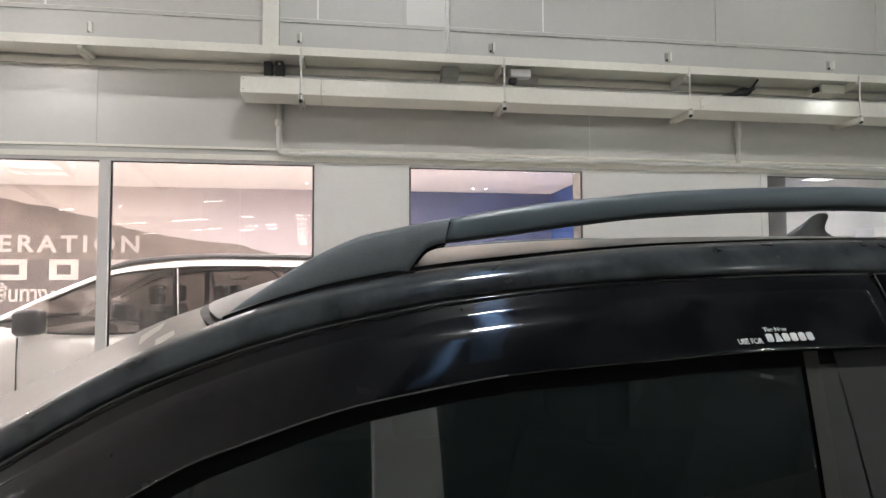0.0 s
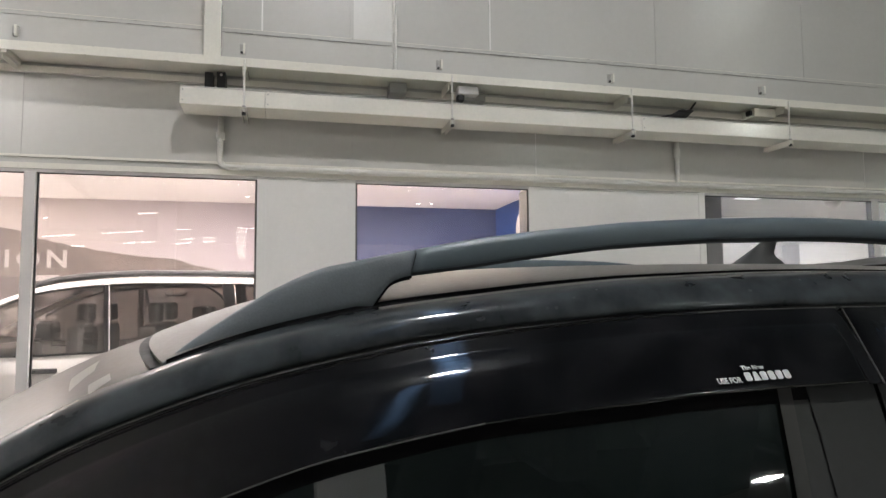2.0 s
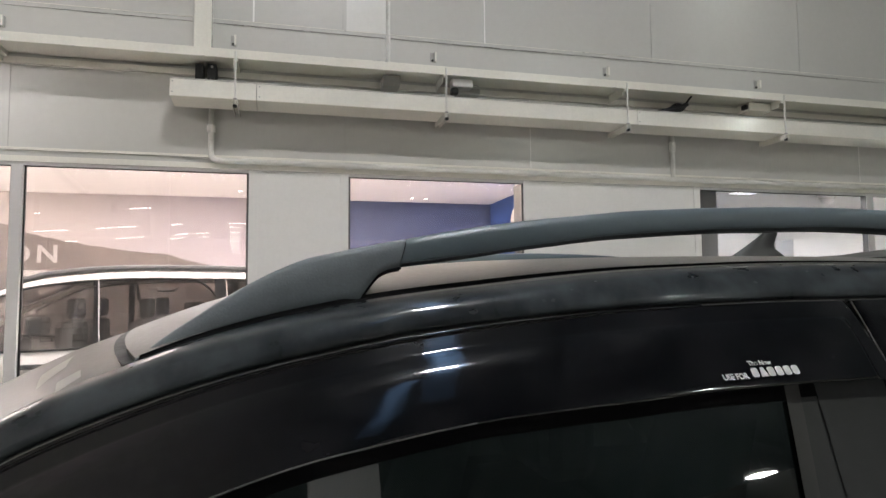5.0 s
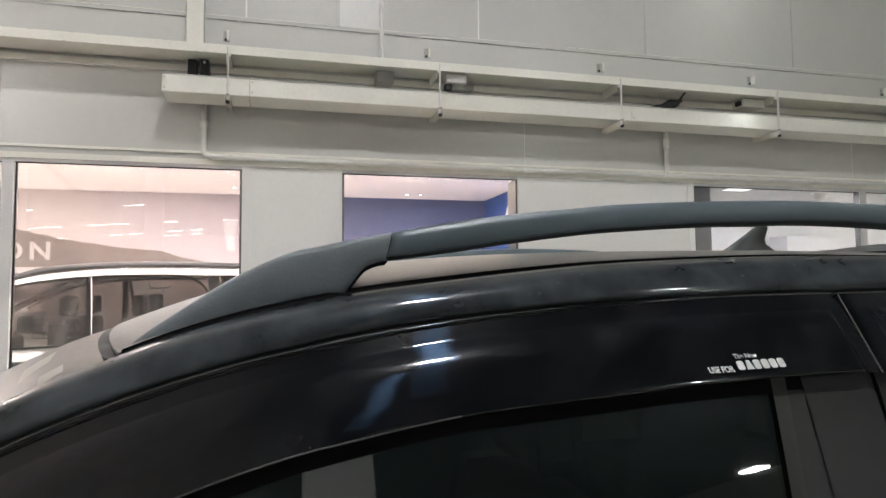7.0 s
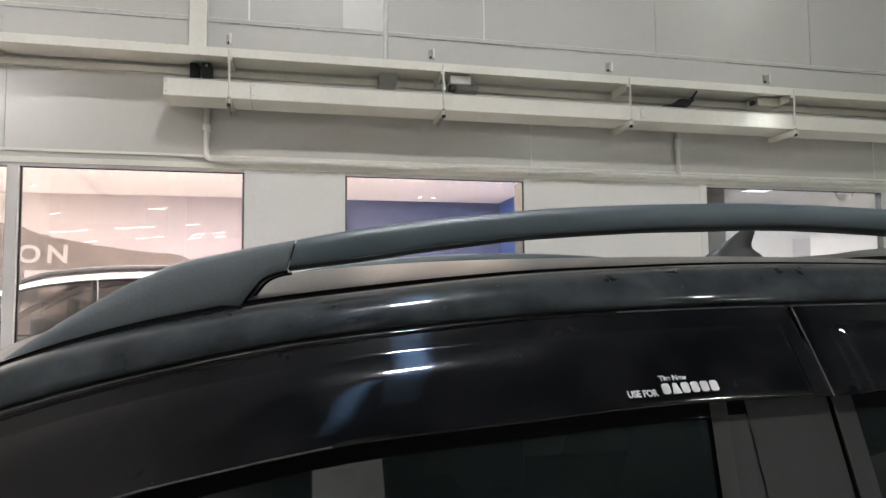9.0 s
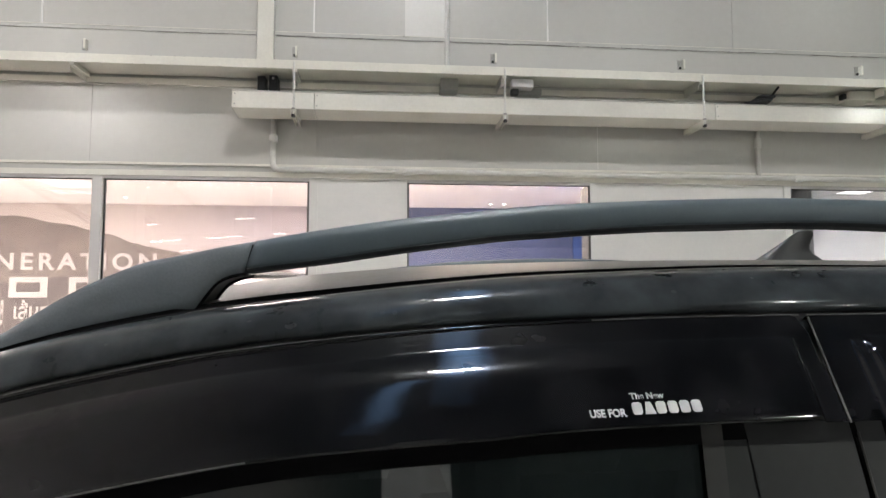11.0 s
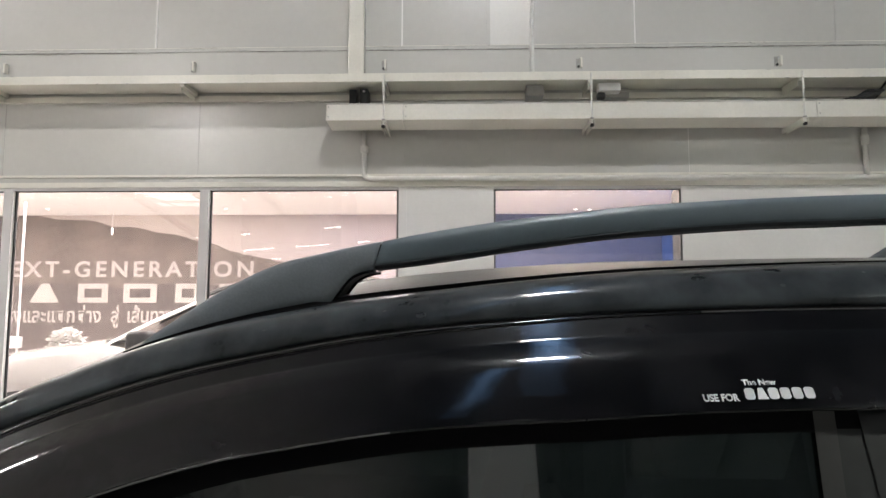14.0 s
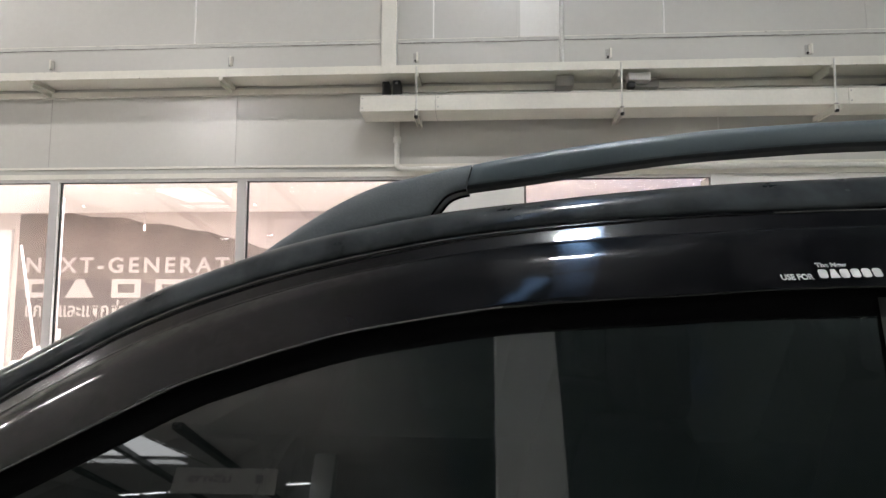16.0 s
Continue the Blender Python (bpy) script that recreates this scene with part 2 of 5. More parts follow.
def fading_sheet(name, strength):
    """Translucent roof sheet; falloff is put into its glow at far end, long edges."""
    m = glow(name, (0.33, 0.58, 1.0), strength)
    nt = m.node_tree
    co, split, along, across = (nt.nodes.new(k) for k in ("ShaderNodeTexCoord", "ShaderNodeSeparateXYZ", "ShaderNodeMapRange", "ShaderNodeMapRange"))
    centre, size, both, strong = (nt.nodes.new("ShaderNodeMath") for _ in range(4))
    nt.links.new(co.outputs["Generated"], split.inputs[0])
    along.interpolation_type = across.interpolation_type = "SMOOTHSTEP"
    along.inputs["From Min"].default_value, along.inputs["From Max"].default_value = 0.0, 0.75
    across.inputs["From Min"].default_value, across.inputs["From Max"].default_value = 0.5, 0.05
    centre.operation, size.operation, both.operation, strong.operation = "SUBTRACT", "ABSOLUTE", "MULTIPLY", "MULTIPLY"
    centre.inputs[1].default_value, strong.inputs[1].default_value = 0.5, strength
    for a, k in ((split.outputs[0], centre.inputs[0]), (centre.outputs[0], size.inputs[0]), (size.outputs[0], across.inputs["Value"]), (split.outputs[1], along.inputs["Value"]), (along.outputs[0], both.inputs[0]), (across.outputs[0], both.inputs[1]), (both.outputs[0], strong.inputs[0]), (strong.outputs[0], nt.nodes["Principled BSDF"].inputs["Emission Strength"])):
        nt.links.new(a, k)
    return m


SKYLIGHT = fading_sheet("roof_light_sheet", 4.5)
PATCH = fading_sheet("small_roof_light_sheet", 2.2)
FARSKY = glow("white_roof_light", (0.96, 0.98, 1.0), 2.7)
FARSKY_DIM = glow("dim_roof_light", (0.96, 0.98, 1.0), 1.6)
DAY = glow("bright_doorway", (1.0, 0.97, 0.95), 2.2)


# ---- mesh helpers ----
def part(name, bm, mat, parent=None, label="", smooth=False, **tags):
    me = bpy.data.meshes.new(name)
    base = parent.matrix_world.translation if parent else Vector((0, 0, 0))
    if parent:
        base = origin_of(parent)
        bmesh.ops.translate(bm, verts=bm.verts, vec=-base)
    bmesh.ops.recalc_face_normals(bm, faces=bm.faces)
    bm.to_mesh(me)
    bm.free()
    me.materials.append(mat)
    if smooth:
        for p in me.polygons:
            p.use_smooth = True
    ob = new(name, me)
    ob.parent = parent
    if label or tags:
        tagged(ob, label, **tags)
    return ob


def origin_of(ob):
    at = Vector(ob.location)
    while ob.parent:
        ob = ob.parent
        at += Vector(ob.location)
    return at


def thing(name, at, label, category, group="", kind=""):
    ob = new(name)
    ob.location = at
    ob.empty_display_size = 0.1
    return tagged(ob, label, category, group, kind)


def box(x0, x1, y0, y1, z0, z1, bevel=0.0, bm=None):
    own = bmesh.new()
    bmesh.ops.create_cube(own, size=1)
    bmesh.ops.scale(own, verts=own.verts, vec=(x1 - x0, y1 - y0, z1 - z0))
    bmesh.ops.translate(own, verts=own.verts, vec=((x0 + x1) / 2, (y0 + y1) / 2, (z0 + z1) / 2))
    if bevel:
        bmesh.ops.bevel(own, geom=own.edges[:], offset=bevel, segments=2, affect="EDGES", profile=0.5)
    if bm is None:
        return own
    join(bm, own)
    return bm


def join(bm, own):
    me = bpy.data.meshes.new("scratch")
    own.to_mesh(me)
    own.free()
    bm.from_mesh(me)
    bpy.data.meshes.remove(me)
    return bm


def loft(rows, closed=False, caps=False, bm=None):
    """A sheet through rows of points; closed: each row is a ring; caps: close both ends."""
    bm = bm or bmesh.new()
    vs = [[bm.verts.new(p) for p in row] for row in rows]
    n = len(rows[0])
    for a, b in zip(vs, vs[1:]):
        for i in range(n if closed else n - 1):
            k = (i + 1) % n
            bm.faces.new((a[i], a[k], b[k], b[i]))
    if caps:
        bm.faces.new(vs[0])
        bm.faces.new(vs[-1])
    return bm


def tube(points, r, sides=10, bm=None):
    pts = [Vector(p) for p in points]
    rows = []
    for i, p in enumerate(pts):
        d = (pts[min(i + 1, len(pts) - 1)] - pts[max(i - 1, 0)]).normalized()
        side = d.cross(Vector((0, 0, 1)) if abs(d.z) < 0.9 else Vector((1, 0, 0))).normalized()
        up = side.cross(d)
        rows.append([p + r * (math.cos(a) * side + math.sin(a) * up) for a in np.linspace(0, 2 * math.pi, sides, endpoint=False)])
    return loft(rows, closed=True, caps=True, bm=bm)


def disc(centre, r, depth, axis="y", sides=24, bm=None):
    c = Vector(centre)
    d = {"x": Vector((1, 0, 0)), "y": Vector((0, 1, 0)), "z": Vector((0, 0, 1))}[axis] * depth / 2
    return tube([c - d, c + d], r, sides, bm)


def curve(points):
    """A smooth function through points, straight beyond its ends."""
    xs, ys = np.array(points, float).T
    slopes = np.gradient(ys, xs)

    def at(x):
        if x <= xs[0]:
            return float(ys[0] + slopes[0] * (x - xs[0]))
        if x >= xs[-1]:
            return float(ys[-1] + slopes[-1] * (x - xs[-1]))
        i = int(np.searchsorted(xs, x) - 1)
        h = xs[i + 1] - xs[i]
        t = (x - xs[i]) / h
        return float((2 * t**3 - 3 * t**2 + 1) * ys[i] + (t**3 - 2 * t**2 + t) * h * slopes[i] + (3 * t**2 - 2 * t**3) * ys[i + 1] + (t**3 - t**2) * h * slopes[i + 1])

    return at


def lettering(text, height, mat, parent, m, name, thick=0.0015, spacing=1.0, width=None, shear=0.0, bold=0.02):
    """Words as a flat mesh of a given cap height; m places its baseline's start, x along the words, y up them."""
    data = bpy.data.curves.new(name, "FONT")
    data.body, data.size, data.extrude, data.space_character, data.shear = text, height / 0.7, thick, spacing, shear
    data.offset = bold * height
    ob = bpy.data.objects.new(name, data)
    scene.collection.objects.link(ob)
    me = bpy.data.meshes.new_from_object(ob.evaluated_get(bpy.context.evaluated_depsgraph_get()))
    bpy.data.objects.remove(ob)
    bm = bmesh.new()
    bm.from_mesh(me)
    bpy.data.meshes.remove(me)
    if width:
        x0, x1 = min(v.co.x for v in bm.verts), max(v.co.x for v in bm.verts)
        for v in bm.verts:
            v.co.x = (v.co.x - x0) * width / (x1 - x0)
    bmesh.ops.transform(bm, matrix=m, verts=bm.verts)
    return part(name, bm, mat, parent)


def structure(name, bm, mat, label, category, smooth=False):
    return part(name, bm, mat, None, label, smooth, category=category, kind="structure")


# ---- the hall and the wall between hall and showroom ----
structure("floor", box(-22, 26, -60, 5.3, -0.2, 0.0), CONCRETE, "grey worn concrete floor of the service hall", "floor")
structure("wall_south", box(-22, 26, -60.3, -60, 0, 7.6), HALL, "grey painted far wall of the hall", "wall")
structure("wall_west", box(-22.3, -22, -60.3, 12, 0, 7.6), HALL, "grey painted side wall of the hall", "wall")
structure("wall_east", box(26, 26.3, -60.3, 12, 0, 7.6), HALL, "grey painted side wall of the hall", "wall")
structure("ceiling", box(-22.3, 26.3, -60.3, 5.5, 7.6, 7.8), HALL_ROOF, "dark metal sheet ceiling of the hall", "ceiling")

WY, WB, TOP = 5.3, 5.5, 2.675     # the wall's face and back, the window heads
wall = structure("wall_north", box(-22, 26, WY, WB, TOP, 7.6), WALL, "grey painted panelled wall above the shop windows", "wall")
for x0, x1 in ((0.0, 0.777), (2.29, 4.05), (9.4, 26)):
    structure("wall_pier", box(x0, x1, WY + 0.012, WB, 0, TOP), WALL2, "pale grey panelled wall pier between windows", "wall")
for x in (0.0, 0.712, 2.29, 3.985):
    structure("trim", box(x, x + 0.065, WY + 0.004, WY + 0.012, 0, TOP), WALL2, "pale painted edge strip of a wall pier", "trim")
structure("trim", box(-22, 26, WY - 0.012, WY, TOP, TOP + 0.045), TRIM, "pale painted steel strip over the windows", "trim")
structure("trim", box(-22, 26, WY - 0.018, WY, TOP + 0.085, TOP + 0.105), TRIM, "narrow painted ledge over the windows", "trim")
structure("trim", box(-22, 26, WY - 0.008, WY, 3.832, 3.862), WALL, "painted flashing along the wall panels", "trim")
structure("trim", box(-22, 26, WY - 0.011, WY, 3.8622, 3.867), TRIM, "thin painted bead along the wall flashing", "trim")
structure("trim", box(-22, 26, WY - 0.03, WY, 3.395, 3.443), TRIM, "painted ledge behind the cable shelf", "trim")
# vertical panel joints
for x in (-3.33, -1.672, 2.36, 5.9):
    structure("trim", box(x - 0.0018, x + 0.0018, WY - 0.003, WY, TOP + 0.105, 3.394), GREYPL if x < 0 else WALL2, "fine joint between wall panels", "trim")
for x in (-3.95, -2.07, 0.02, 1.95, 3.585, 5.235, 6.9):
    structure("trim", box(x - 0.007, x + 0.007, WY - 0.006, WY, 3.8672, 7.6), WALL if x > 3 else WALL2, "painted joint strip between wall panels", "trim")
for x in (0.022, 0.775):
    structure("trim", box(x - 0.028, x + 0.028, WY - 0.006, WY, TOP + 0.105, 3.44), WALL, "painted cover strip on the wall", "trim")
# thin dark strips that draw a shadow line beside two joints
for x in (0.02, 1.95):
    structure("trim", box(x + 0.0072, x + 0.0098, WY - 0.003, WY, 3.8672, 7.6), GREYPL, "dark strip drawn as a joint's shadow line", "trim")
structure("trim", box(0.725, 0.755, WY - 0.010, WY, 3.8674, 7.6), WALL, "vertical cover strip on the wall", "trim")
structure("trim", box(0.7552, 1.085, WY - 0.005, WY, 3.8674, 7.6), FILLER, "paler filler panel in the wall", "trim")

# chipped paint along the flashings
chips = bmesh.new()
x = -6.0
while x < 8:
    w = random.uniform(0.015, 0.11)
    if noise.noise((x * 0.9, 7, 0)) + 0.35 * noise.noise((x * 4, 2, 0)) > -0.12:
        z, h = 3.8315 + 0.003 * noise.noise((x * 3, 0, 1)), random.uniform(0.0003, 0.0016) * (1.6 if random.random() < 0.12 else 1)
        box(x, x + w, WY - 0.0095, WY - 0.002, z - h, z + h, bm=chips)
    x += w + random.choice((0.0, 0.0, 0.01, 0.05))
for _ in range(150):
    x, w = random.uniform(-6, 8), random.uniform(0.003, 0.02)
    z, h = random.choice((3.8615, 3.446, 3.45, 3.836)) + random.uniform(-0.002, 0.002), random.uniform(0.0004, 0.0014)
    box(x, x + w, WY - 0.0115, WY - 0.002, z - h, z + h, bm=chips)
for _ in range(120):
    x, z, w = random.uniform(-6, 8), random.choice((3.456, 3.521, 3.522)), random.choice((0.004, 0.008, 0.015, 0.03))
    h = random.uniform(0.0005, 0.0012)
    box(x, x + w, 4.9935, 5.0, z - h, z + h, bm=chips)
# a continuous dark line paints in the shaded gap above the ledge
box(-14, 16, WY - 0.012, WY - 0.004, 3.4445, 3.4475, bm=chips)
part("flakes_and_gap_line", chips, CHIP, None, "dark flaked paint on the flashing and a gap's shade line", category="flaked paint", kind="stuff")


def window(x0, x1, bars, label):
    w = thing("window_1", ((x0 + x1) / 2, WY + 0.06, 0), label, "window", kind="structure")
    frame_y0, frame_y1 = WY - 0.002, WY + 0.07
    part("window_frame", box(x0, x1, frame_y0 + 0.004, frame_y1, TOP - 0.022, TOP), ALU, w)
    part("window_frame", box(x0, x1, frame_y0 + 0.004, frame_y1, 0.0, 0.10), ALU, w)
    for x in (x0, x1 - 0.016):
        part("window_frame", box(x, x + 0.016, WY + 0.013, WB + 0.004, 0.10, TOP - 0.022), JAMB, w)
    for x in bars:
        part("mullion", box(x - 0.078, x, frame_y0, frame_y1, 0.10, TOP - 0.022, 0.003), ALU, w)
        part("mullion_side", box(x - 0.080, x - 0.0785, frame_y0 + 0.006, frame_y1, 0.10, TOP - 0.022), JAMB, w, "grey mullion side")
        part("glazing_bead", box(x, x + 0.011, WY + 0.03, WY + 0.05, 0.10, TOP - 0.022), GASKET, w)
    edges = [x0, *bars, x1]
    for a, b in zip(edges, edges[1:]):
        p = part("pane", box(a, b, WY + 0.036, WY + 0.044, 0.10, TOP - 0.022), GLASS, w, "clear shop window glass")
        p.visible_shadow = False
    part("head_gasket", box(x0, x1, WY + 0.02, WY + 0.03, TOP - 0.030, TOP - 0.022), GASKET, w)
    return w


window(-12, 0.0, (-8.2, -6.54, -4.88, -3.226, -1.569), "tall aluminium shop window with upright mullions")
window(0.777, 2.29, (), "tall fixed shop window in a slim dark frame")
window(4.05, 9.4, (6.05, 7.7), "tall aluminium office window")
structure("wall_pier", box(-22, -12.0, WY + 0.012, WB, 0, TOP), WALL2, "pale grey wall beside the windows", "wall")

# ---- showroom behind the glass ----
FL, CZ, BACK = 0.08, 3.25, 10.8
structure("showroom_floor", box(-13, 26, 5.5, 16, -0.2, FL), TILE, "pale polished showroom floor tiles", "floor")
structure("showroom_ceiling", box(-13, 3.8, WB, BACK, CZ, CZ + 0.1), CEIL, "warm white plaster showroom ceiling", "ceiling")
structure("showroom_wall_back", box(-13, 4.0, BACK, BACK + 0.15, 0, CZ + 0.1), MURAL, "printed mural wall with a hazy sky", "wall")
structure("showroom_wall_side", box(-13.2, -13, WB, BACK, 0, CZ + 0.1), CEIL, "white showroom side wall", "wall")
structure("showroom_wall_blue", box(0.2, 3.8, BACK - 0.012, BACK, 0, CZ), BLUE_HAZED, "blue painted back wall, hazed towards its left", "wall")
structure("showroom_wall_partition", box(3.8, 3.95, WB, BACK, 0, CZ + 0.1), BLUE, "blue painted partition with a white round emblem", "wall")
structure("office_ceiling", box(3.95, 26, WB, 16, CZ, CZ + 0.1), OFFICE_DIM, "office ceiling, its dimness put into the grey", "ceiling")
structure("office_wall", box(3.95, 26, 11.0, 11.2, 0, CZ), OFFICE, "white office wall", "wall")
structure("office_wall", box(25.8, 26, WB, 11.0, 0, CZ), OFFICE, "white office side wall", "wall")
structure("office_column", box(4.20, 4.42, 5.56, 5.80, FL, CZ), BLIND, "grey boxed column inside the office window", "column")
emblem = bmesh.new()
ring = [Vector((3.792, 9.5 + 0.24 * math.cos(a), 2.80 + 0.24 * math.sin(a))) for a in np.linspace(0, 2 * math.pi, 40, endpoint=False)]
emblem.faces.new([emblem.verts.new(p) for p in ring])
part("emblem", emblem, LETTER, None, "white round emblem on the blue partition", category="emblem")

# mural: mountain ridge, valley and words
mural = thing("wall_mural", (-4, BACK, 1.5), "printed mural of dark mountain ridges with white words", "mural")
ridge = curve([(-7.7, 3.23), (-6.97, 3.235), (-6.57, 3.2), (-5.77, 3.14), (-5.07, 3.02), (-4.28, 2.9), (-3.65, 2.72), (-2.97, 2.54), (-2.28, 2.42), (-1.67, 2.35), (-1.13, 2.25), (-0.6, 2.1), (0.15, 1.9)])
xs = np.linspace(-7.7, 0.15, 160)
bm = bmesh.new()
loft([[(x, BACK - 0.004, FL), (x, BACK - 0.004, min(CZ - 0.005, ridge(x) + 0.05 * noise.noise((x * 2.3, 0, 0)) + 0.018 * noise.noise((x * 9, 3, 0))))] for x in xs], bm=bm)
part("mountain", bm, MOUNT, mural, "dark brown mountain ridge print")
bm = bmesh.new()
low = curve([(-7.7, 1.9), (-6.5, 2.1), (-5, 2.0), (-4, 2.1), (-3, 1.95), (-2, 1.85), (-1, 1.75), (0.15, 1.6)])
loft([[(x, BACK - 0.008, FL), (x, BACK - 0.008, low(x) + 0.06 * noise.noise((x * 1.7, 5, 0)))] for x in xs], bm=bm)
part("valley", bm, MOUNT2, mural, "darker valley print")
face = Matrix.Translation((0, BACK - 0.014, 0)) @ Matrix.Rotation(radians(90), 4, "X")
lettering("NEXT-GENERATION", 0.255, MURAL_LETTER, mural, Matrix.Translation((-7.53, 0, 2.205)) @ face, "words", spacing=1.35, width=4.54, bold=0.035)


def letter_block(x0, x1, y, z0, z1, slant=0.0, cut=0.25):
    """A plain block of a letter's size with cut corners."""
    w, h = x1 - x0, z1 - z0
    c = cut * min(w, h)
    out = [(x0 + c, z0), (x1 - c, z0), (x1, z0 + c), (x1, z1 - c), (x1 - c, z1), (x0 + c, z1), (x0, z1 - c), (x0, z0 + c)]
    bm = bmesh.new()
    front = [bm.verts.new((x + slant * (z - z0), y, z)) for x, z in out]
    bm.faces.new(front)
    back = [bm.verts.new((x + slant * (z - z0), y + 0.002, z)) for x, z in out]
    for i in range(8):
        bm.faces.new((front[i], front[(i + 1) % 8], back[(i + 1) % 8], back[i]))
    return bm


def name_shape(kind, x0, x1, y, z0, z1, bar):
    """A plain shape of a large letter's size: a frame of four bars, or a wedge."""
    bm = bmesh.new()
    if kind == "frame":
        for a, b, c, d in ((x0, x1, z0, z0 + bar), (x0, x1, z1 - bar, z1), (x0, x0 + bar * 1.3, z0 + bar, z1 - bar), (x1 - bar * 1.3, x1, z0 + bar, z1 - bar)):
            box(a, b, y, y + 0.002, c, d, bm=bm)
        return bm
    m, w = (x0 + x1) / 2, bar * 0.8
    front = [bm.verts.new((x, y, z)) for x, z in ((x0, z0), (x1, z0), (m + w, z1), (m - w, z1))]
    back = [bm.verts.new((v.co.x, y + 0.002, v.co.z)) for v in front]
    bm.faces.new(front)
    for i in range(4):
        bm.faces.new((front[i], front[(i + 1) % 4], back[(i + 1) % 4], back[i]))
    return bm


NAME = (("frame", -7.52, -7.08), ("wedge", -6.8, -6.285), ("frame", -5.97, -5.45), ("frame", -5.19, -4.62), ("frame", -4.304, -3.88), ("frame", -3.56, -3.08))
for kind, x0, x1 in NAME:
    part("name_shape", name_shape(kind, x0, x1, BACK - 0.016, 1.765, 2.085, 0.085), MURAL_LETTER, mural)
for words, x0, x1 in (("แกร่งและแตกต่าง", -7.50, -5.555), ("สู่", -5.385, -5.245), ("เส้นทาง", -5.10, -4.32)):
    lettering(words, 0.235, MURAL_LETTER, mural, Matrix.Translation((x0, 0, 1.437)) @ face, "words", width=x1 - x0, bold=0.028)
x = -4.27
while x < -3.15:
    w = random.choice((0.07, 0.10, 0.12))
    part("word_bar", letter_block(x, x + w, BACK - 0.016, 1.437, 1.60 + random.choice((0, 0, 0.05)), cut=0.15), MURAL_LETTER, mural)
    x += w + 0.035

slim = thing("hanging_lamp", (-5.33, 10.6, 3.25), "slim white hanging lamp in front of the mural", "lamp")
part("rod", tube([(-5.33, 10.6, CZ), (-5.33, 10.6, 3.0)], 0.010, 8), LETTER, slim)
part("bulb", tube([(-5.33, 10.6, 3.0), (-5.33, 10.6, 2.90)], 0.009, 10), DOWN, slim)

# lamps of the showroom
structure("trim", box(-12, 3.8, 5.62, 5.66, 2.95, 3.05), CEIL, "white cove upstand inside the windows", "trim")
cove = thing("cove_light", (-4, 5.58, 2.95), "warm cove light strip hidden above the windows", "light")
part("strip", box(-12, 3.75, 5.55, 5.58, 2.97, 2.99), COVE, cove)


def downlight(x, y, z=CZ):
    d = thing("downlight", (x, y, z), "small round warm recessed ceiling downlight", "downlight", "showroom downlights")
    part("trim_ring", disc((x, y, z - 0.004), 0.045, 0.008, "z", 24), LETTER, d)
    part("bulb", disc((x, y, z - 0.010), 0.024, 0.006, "z", 20), DOWN, d)


for x in (-8.95, -6.08, -3.22, -0.35):
    for y in (7.0, 10.05):
        downlight(x, y)
for x, y in ((2.30, 10.25), (2.52, 10.26), (2.4, 7.0)):
    downlight(x, y)
# area lamps without fixtures, added to give the downlights' light
for i, x in enumerate((-9, -5, -1, 2.3)):
    lamp = bpy.data.lights.new("showroom_fill", "AREA")
    lamp.shape, lamp.size, lamp.size_y, lamp.energy, lamp.color = "RECTANGLE", 2.6, 1.6, WARM * 10, (1.0, 0.905, 0.865) if x < 2 else (1.0, 0.80, 0.64)
    new("showroom_fill", lamp).matrix_world = look((x, 8.2, CZ - 0.03), (x, 8.2, 0))


def panel_light(x, y, size=0.42, lit=None):
    p = thing("ceiling_panel_light", (x, y, CZ), "square white office ceiling panel light", "ceiling light", "office panel lights")
    part("frame", box(x - size / 2 - 0.03, x + size / 2 + 0.03, y - size / 2 - 0.03, y + size / 2 + 0.03, CZ - 0.012, CZ - 0.002), GREYPL, p)
    part("diffuser", box(x - size / 2, x + size / 2, y - size / 2, y + size / 2, CZ - 0.018, CZ - 0.013), lit or PANEL_FILL, p)


# unseen panels behind the window head, added to brighten the office
for x in (5.2, 7.3, 9.4, 11.4, 15.5, 19.6):
    panel_light(x, 6.9)
for x in (7.3, 11.4, 15.5, 19.6):
    panel_light(x, 8.6, 0.40, PANEL_DIM)
dome = thing("dome_camera", (8.9, 8.7, CZ), "small dark dome camera under the office ceiling", "camera")
bm = bmesh.new()
bmesh.ops.create_uvsphere(bm, u_segments=20, v_segments=10, radius=0.12)
bmesh.ops.delete(bm, geom=[v for v in bm.verts if v.co.z > 0.01], context="VERTS")
bmesh.ops.translate(bm, verts=bm.verts, vec=(8.9, 8.7, CZ - 0.03))
part("dome", bm, GREYPL, dome, smooth=True)
part("mount", disc((8.9, 8.7, CZ - 0.015), 0.14, 0.03, "z"), LETTER, dome)
cab = thing("office_cabinet", (10.4, 10.8, FL), "white office cabinet against the wall", "cabinet")
part("body", box(9.9, 10.9, 10.55, 11.0, FL, 2.7, 0.01), OFFICE, cab)

# doorway at the showroom's far end
door = thing("door_1", (-8.6, BACK - 0.02, FL), "white framed glass door with daylight behind it", "door", kind="structure")
part("door_frame", box(-9.6, -9.45, BACK - 0.06, BACK, FL, 2.95), LETTER, door)
part("door_frame", box(-7.95, -7.8, BACK - 0.06, BACK, FL, 2.95), LETTER, door)
part("door_frame", box(-9.45, -7.95, BACK - 0.06, BACK, 2.8, 2.95), LETTER, door)
part("door_glass", box(-9.45, -7.95, BACK - 0.03, BACK - 0.01, FL, 2.8), DAY, door, "bright daylight in the door glass")

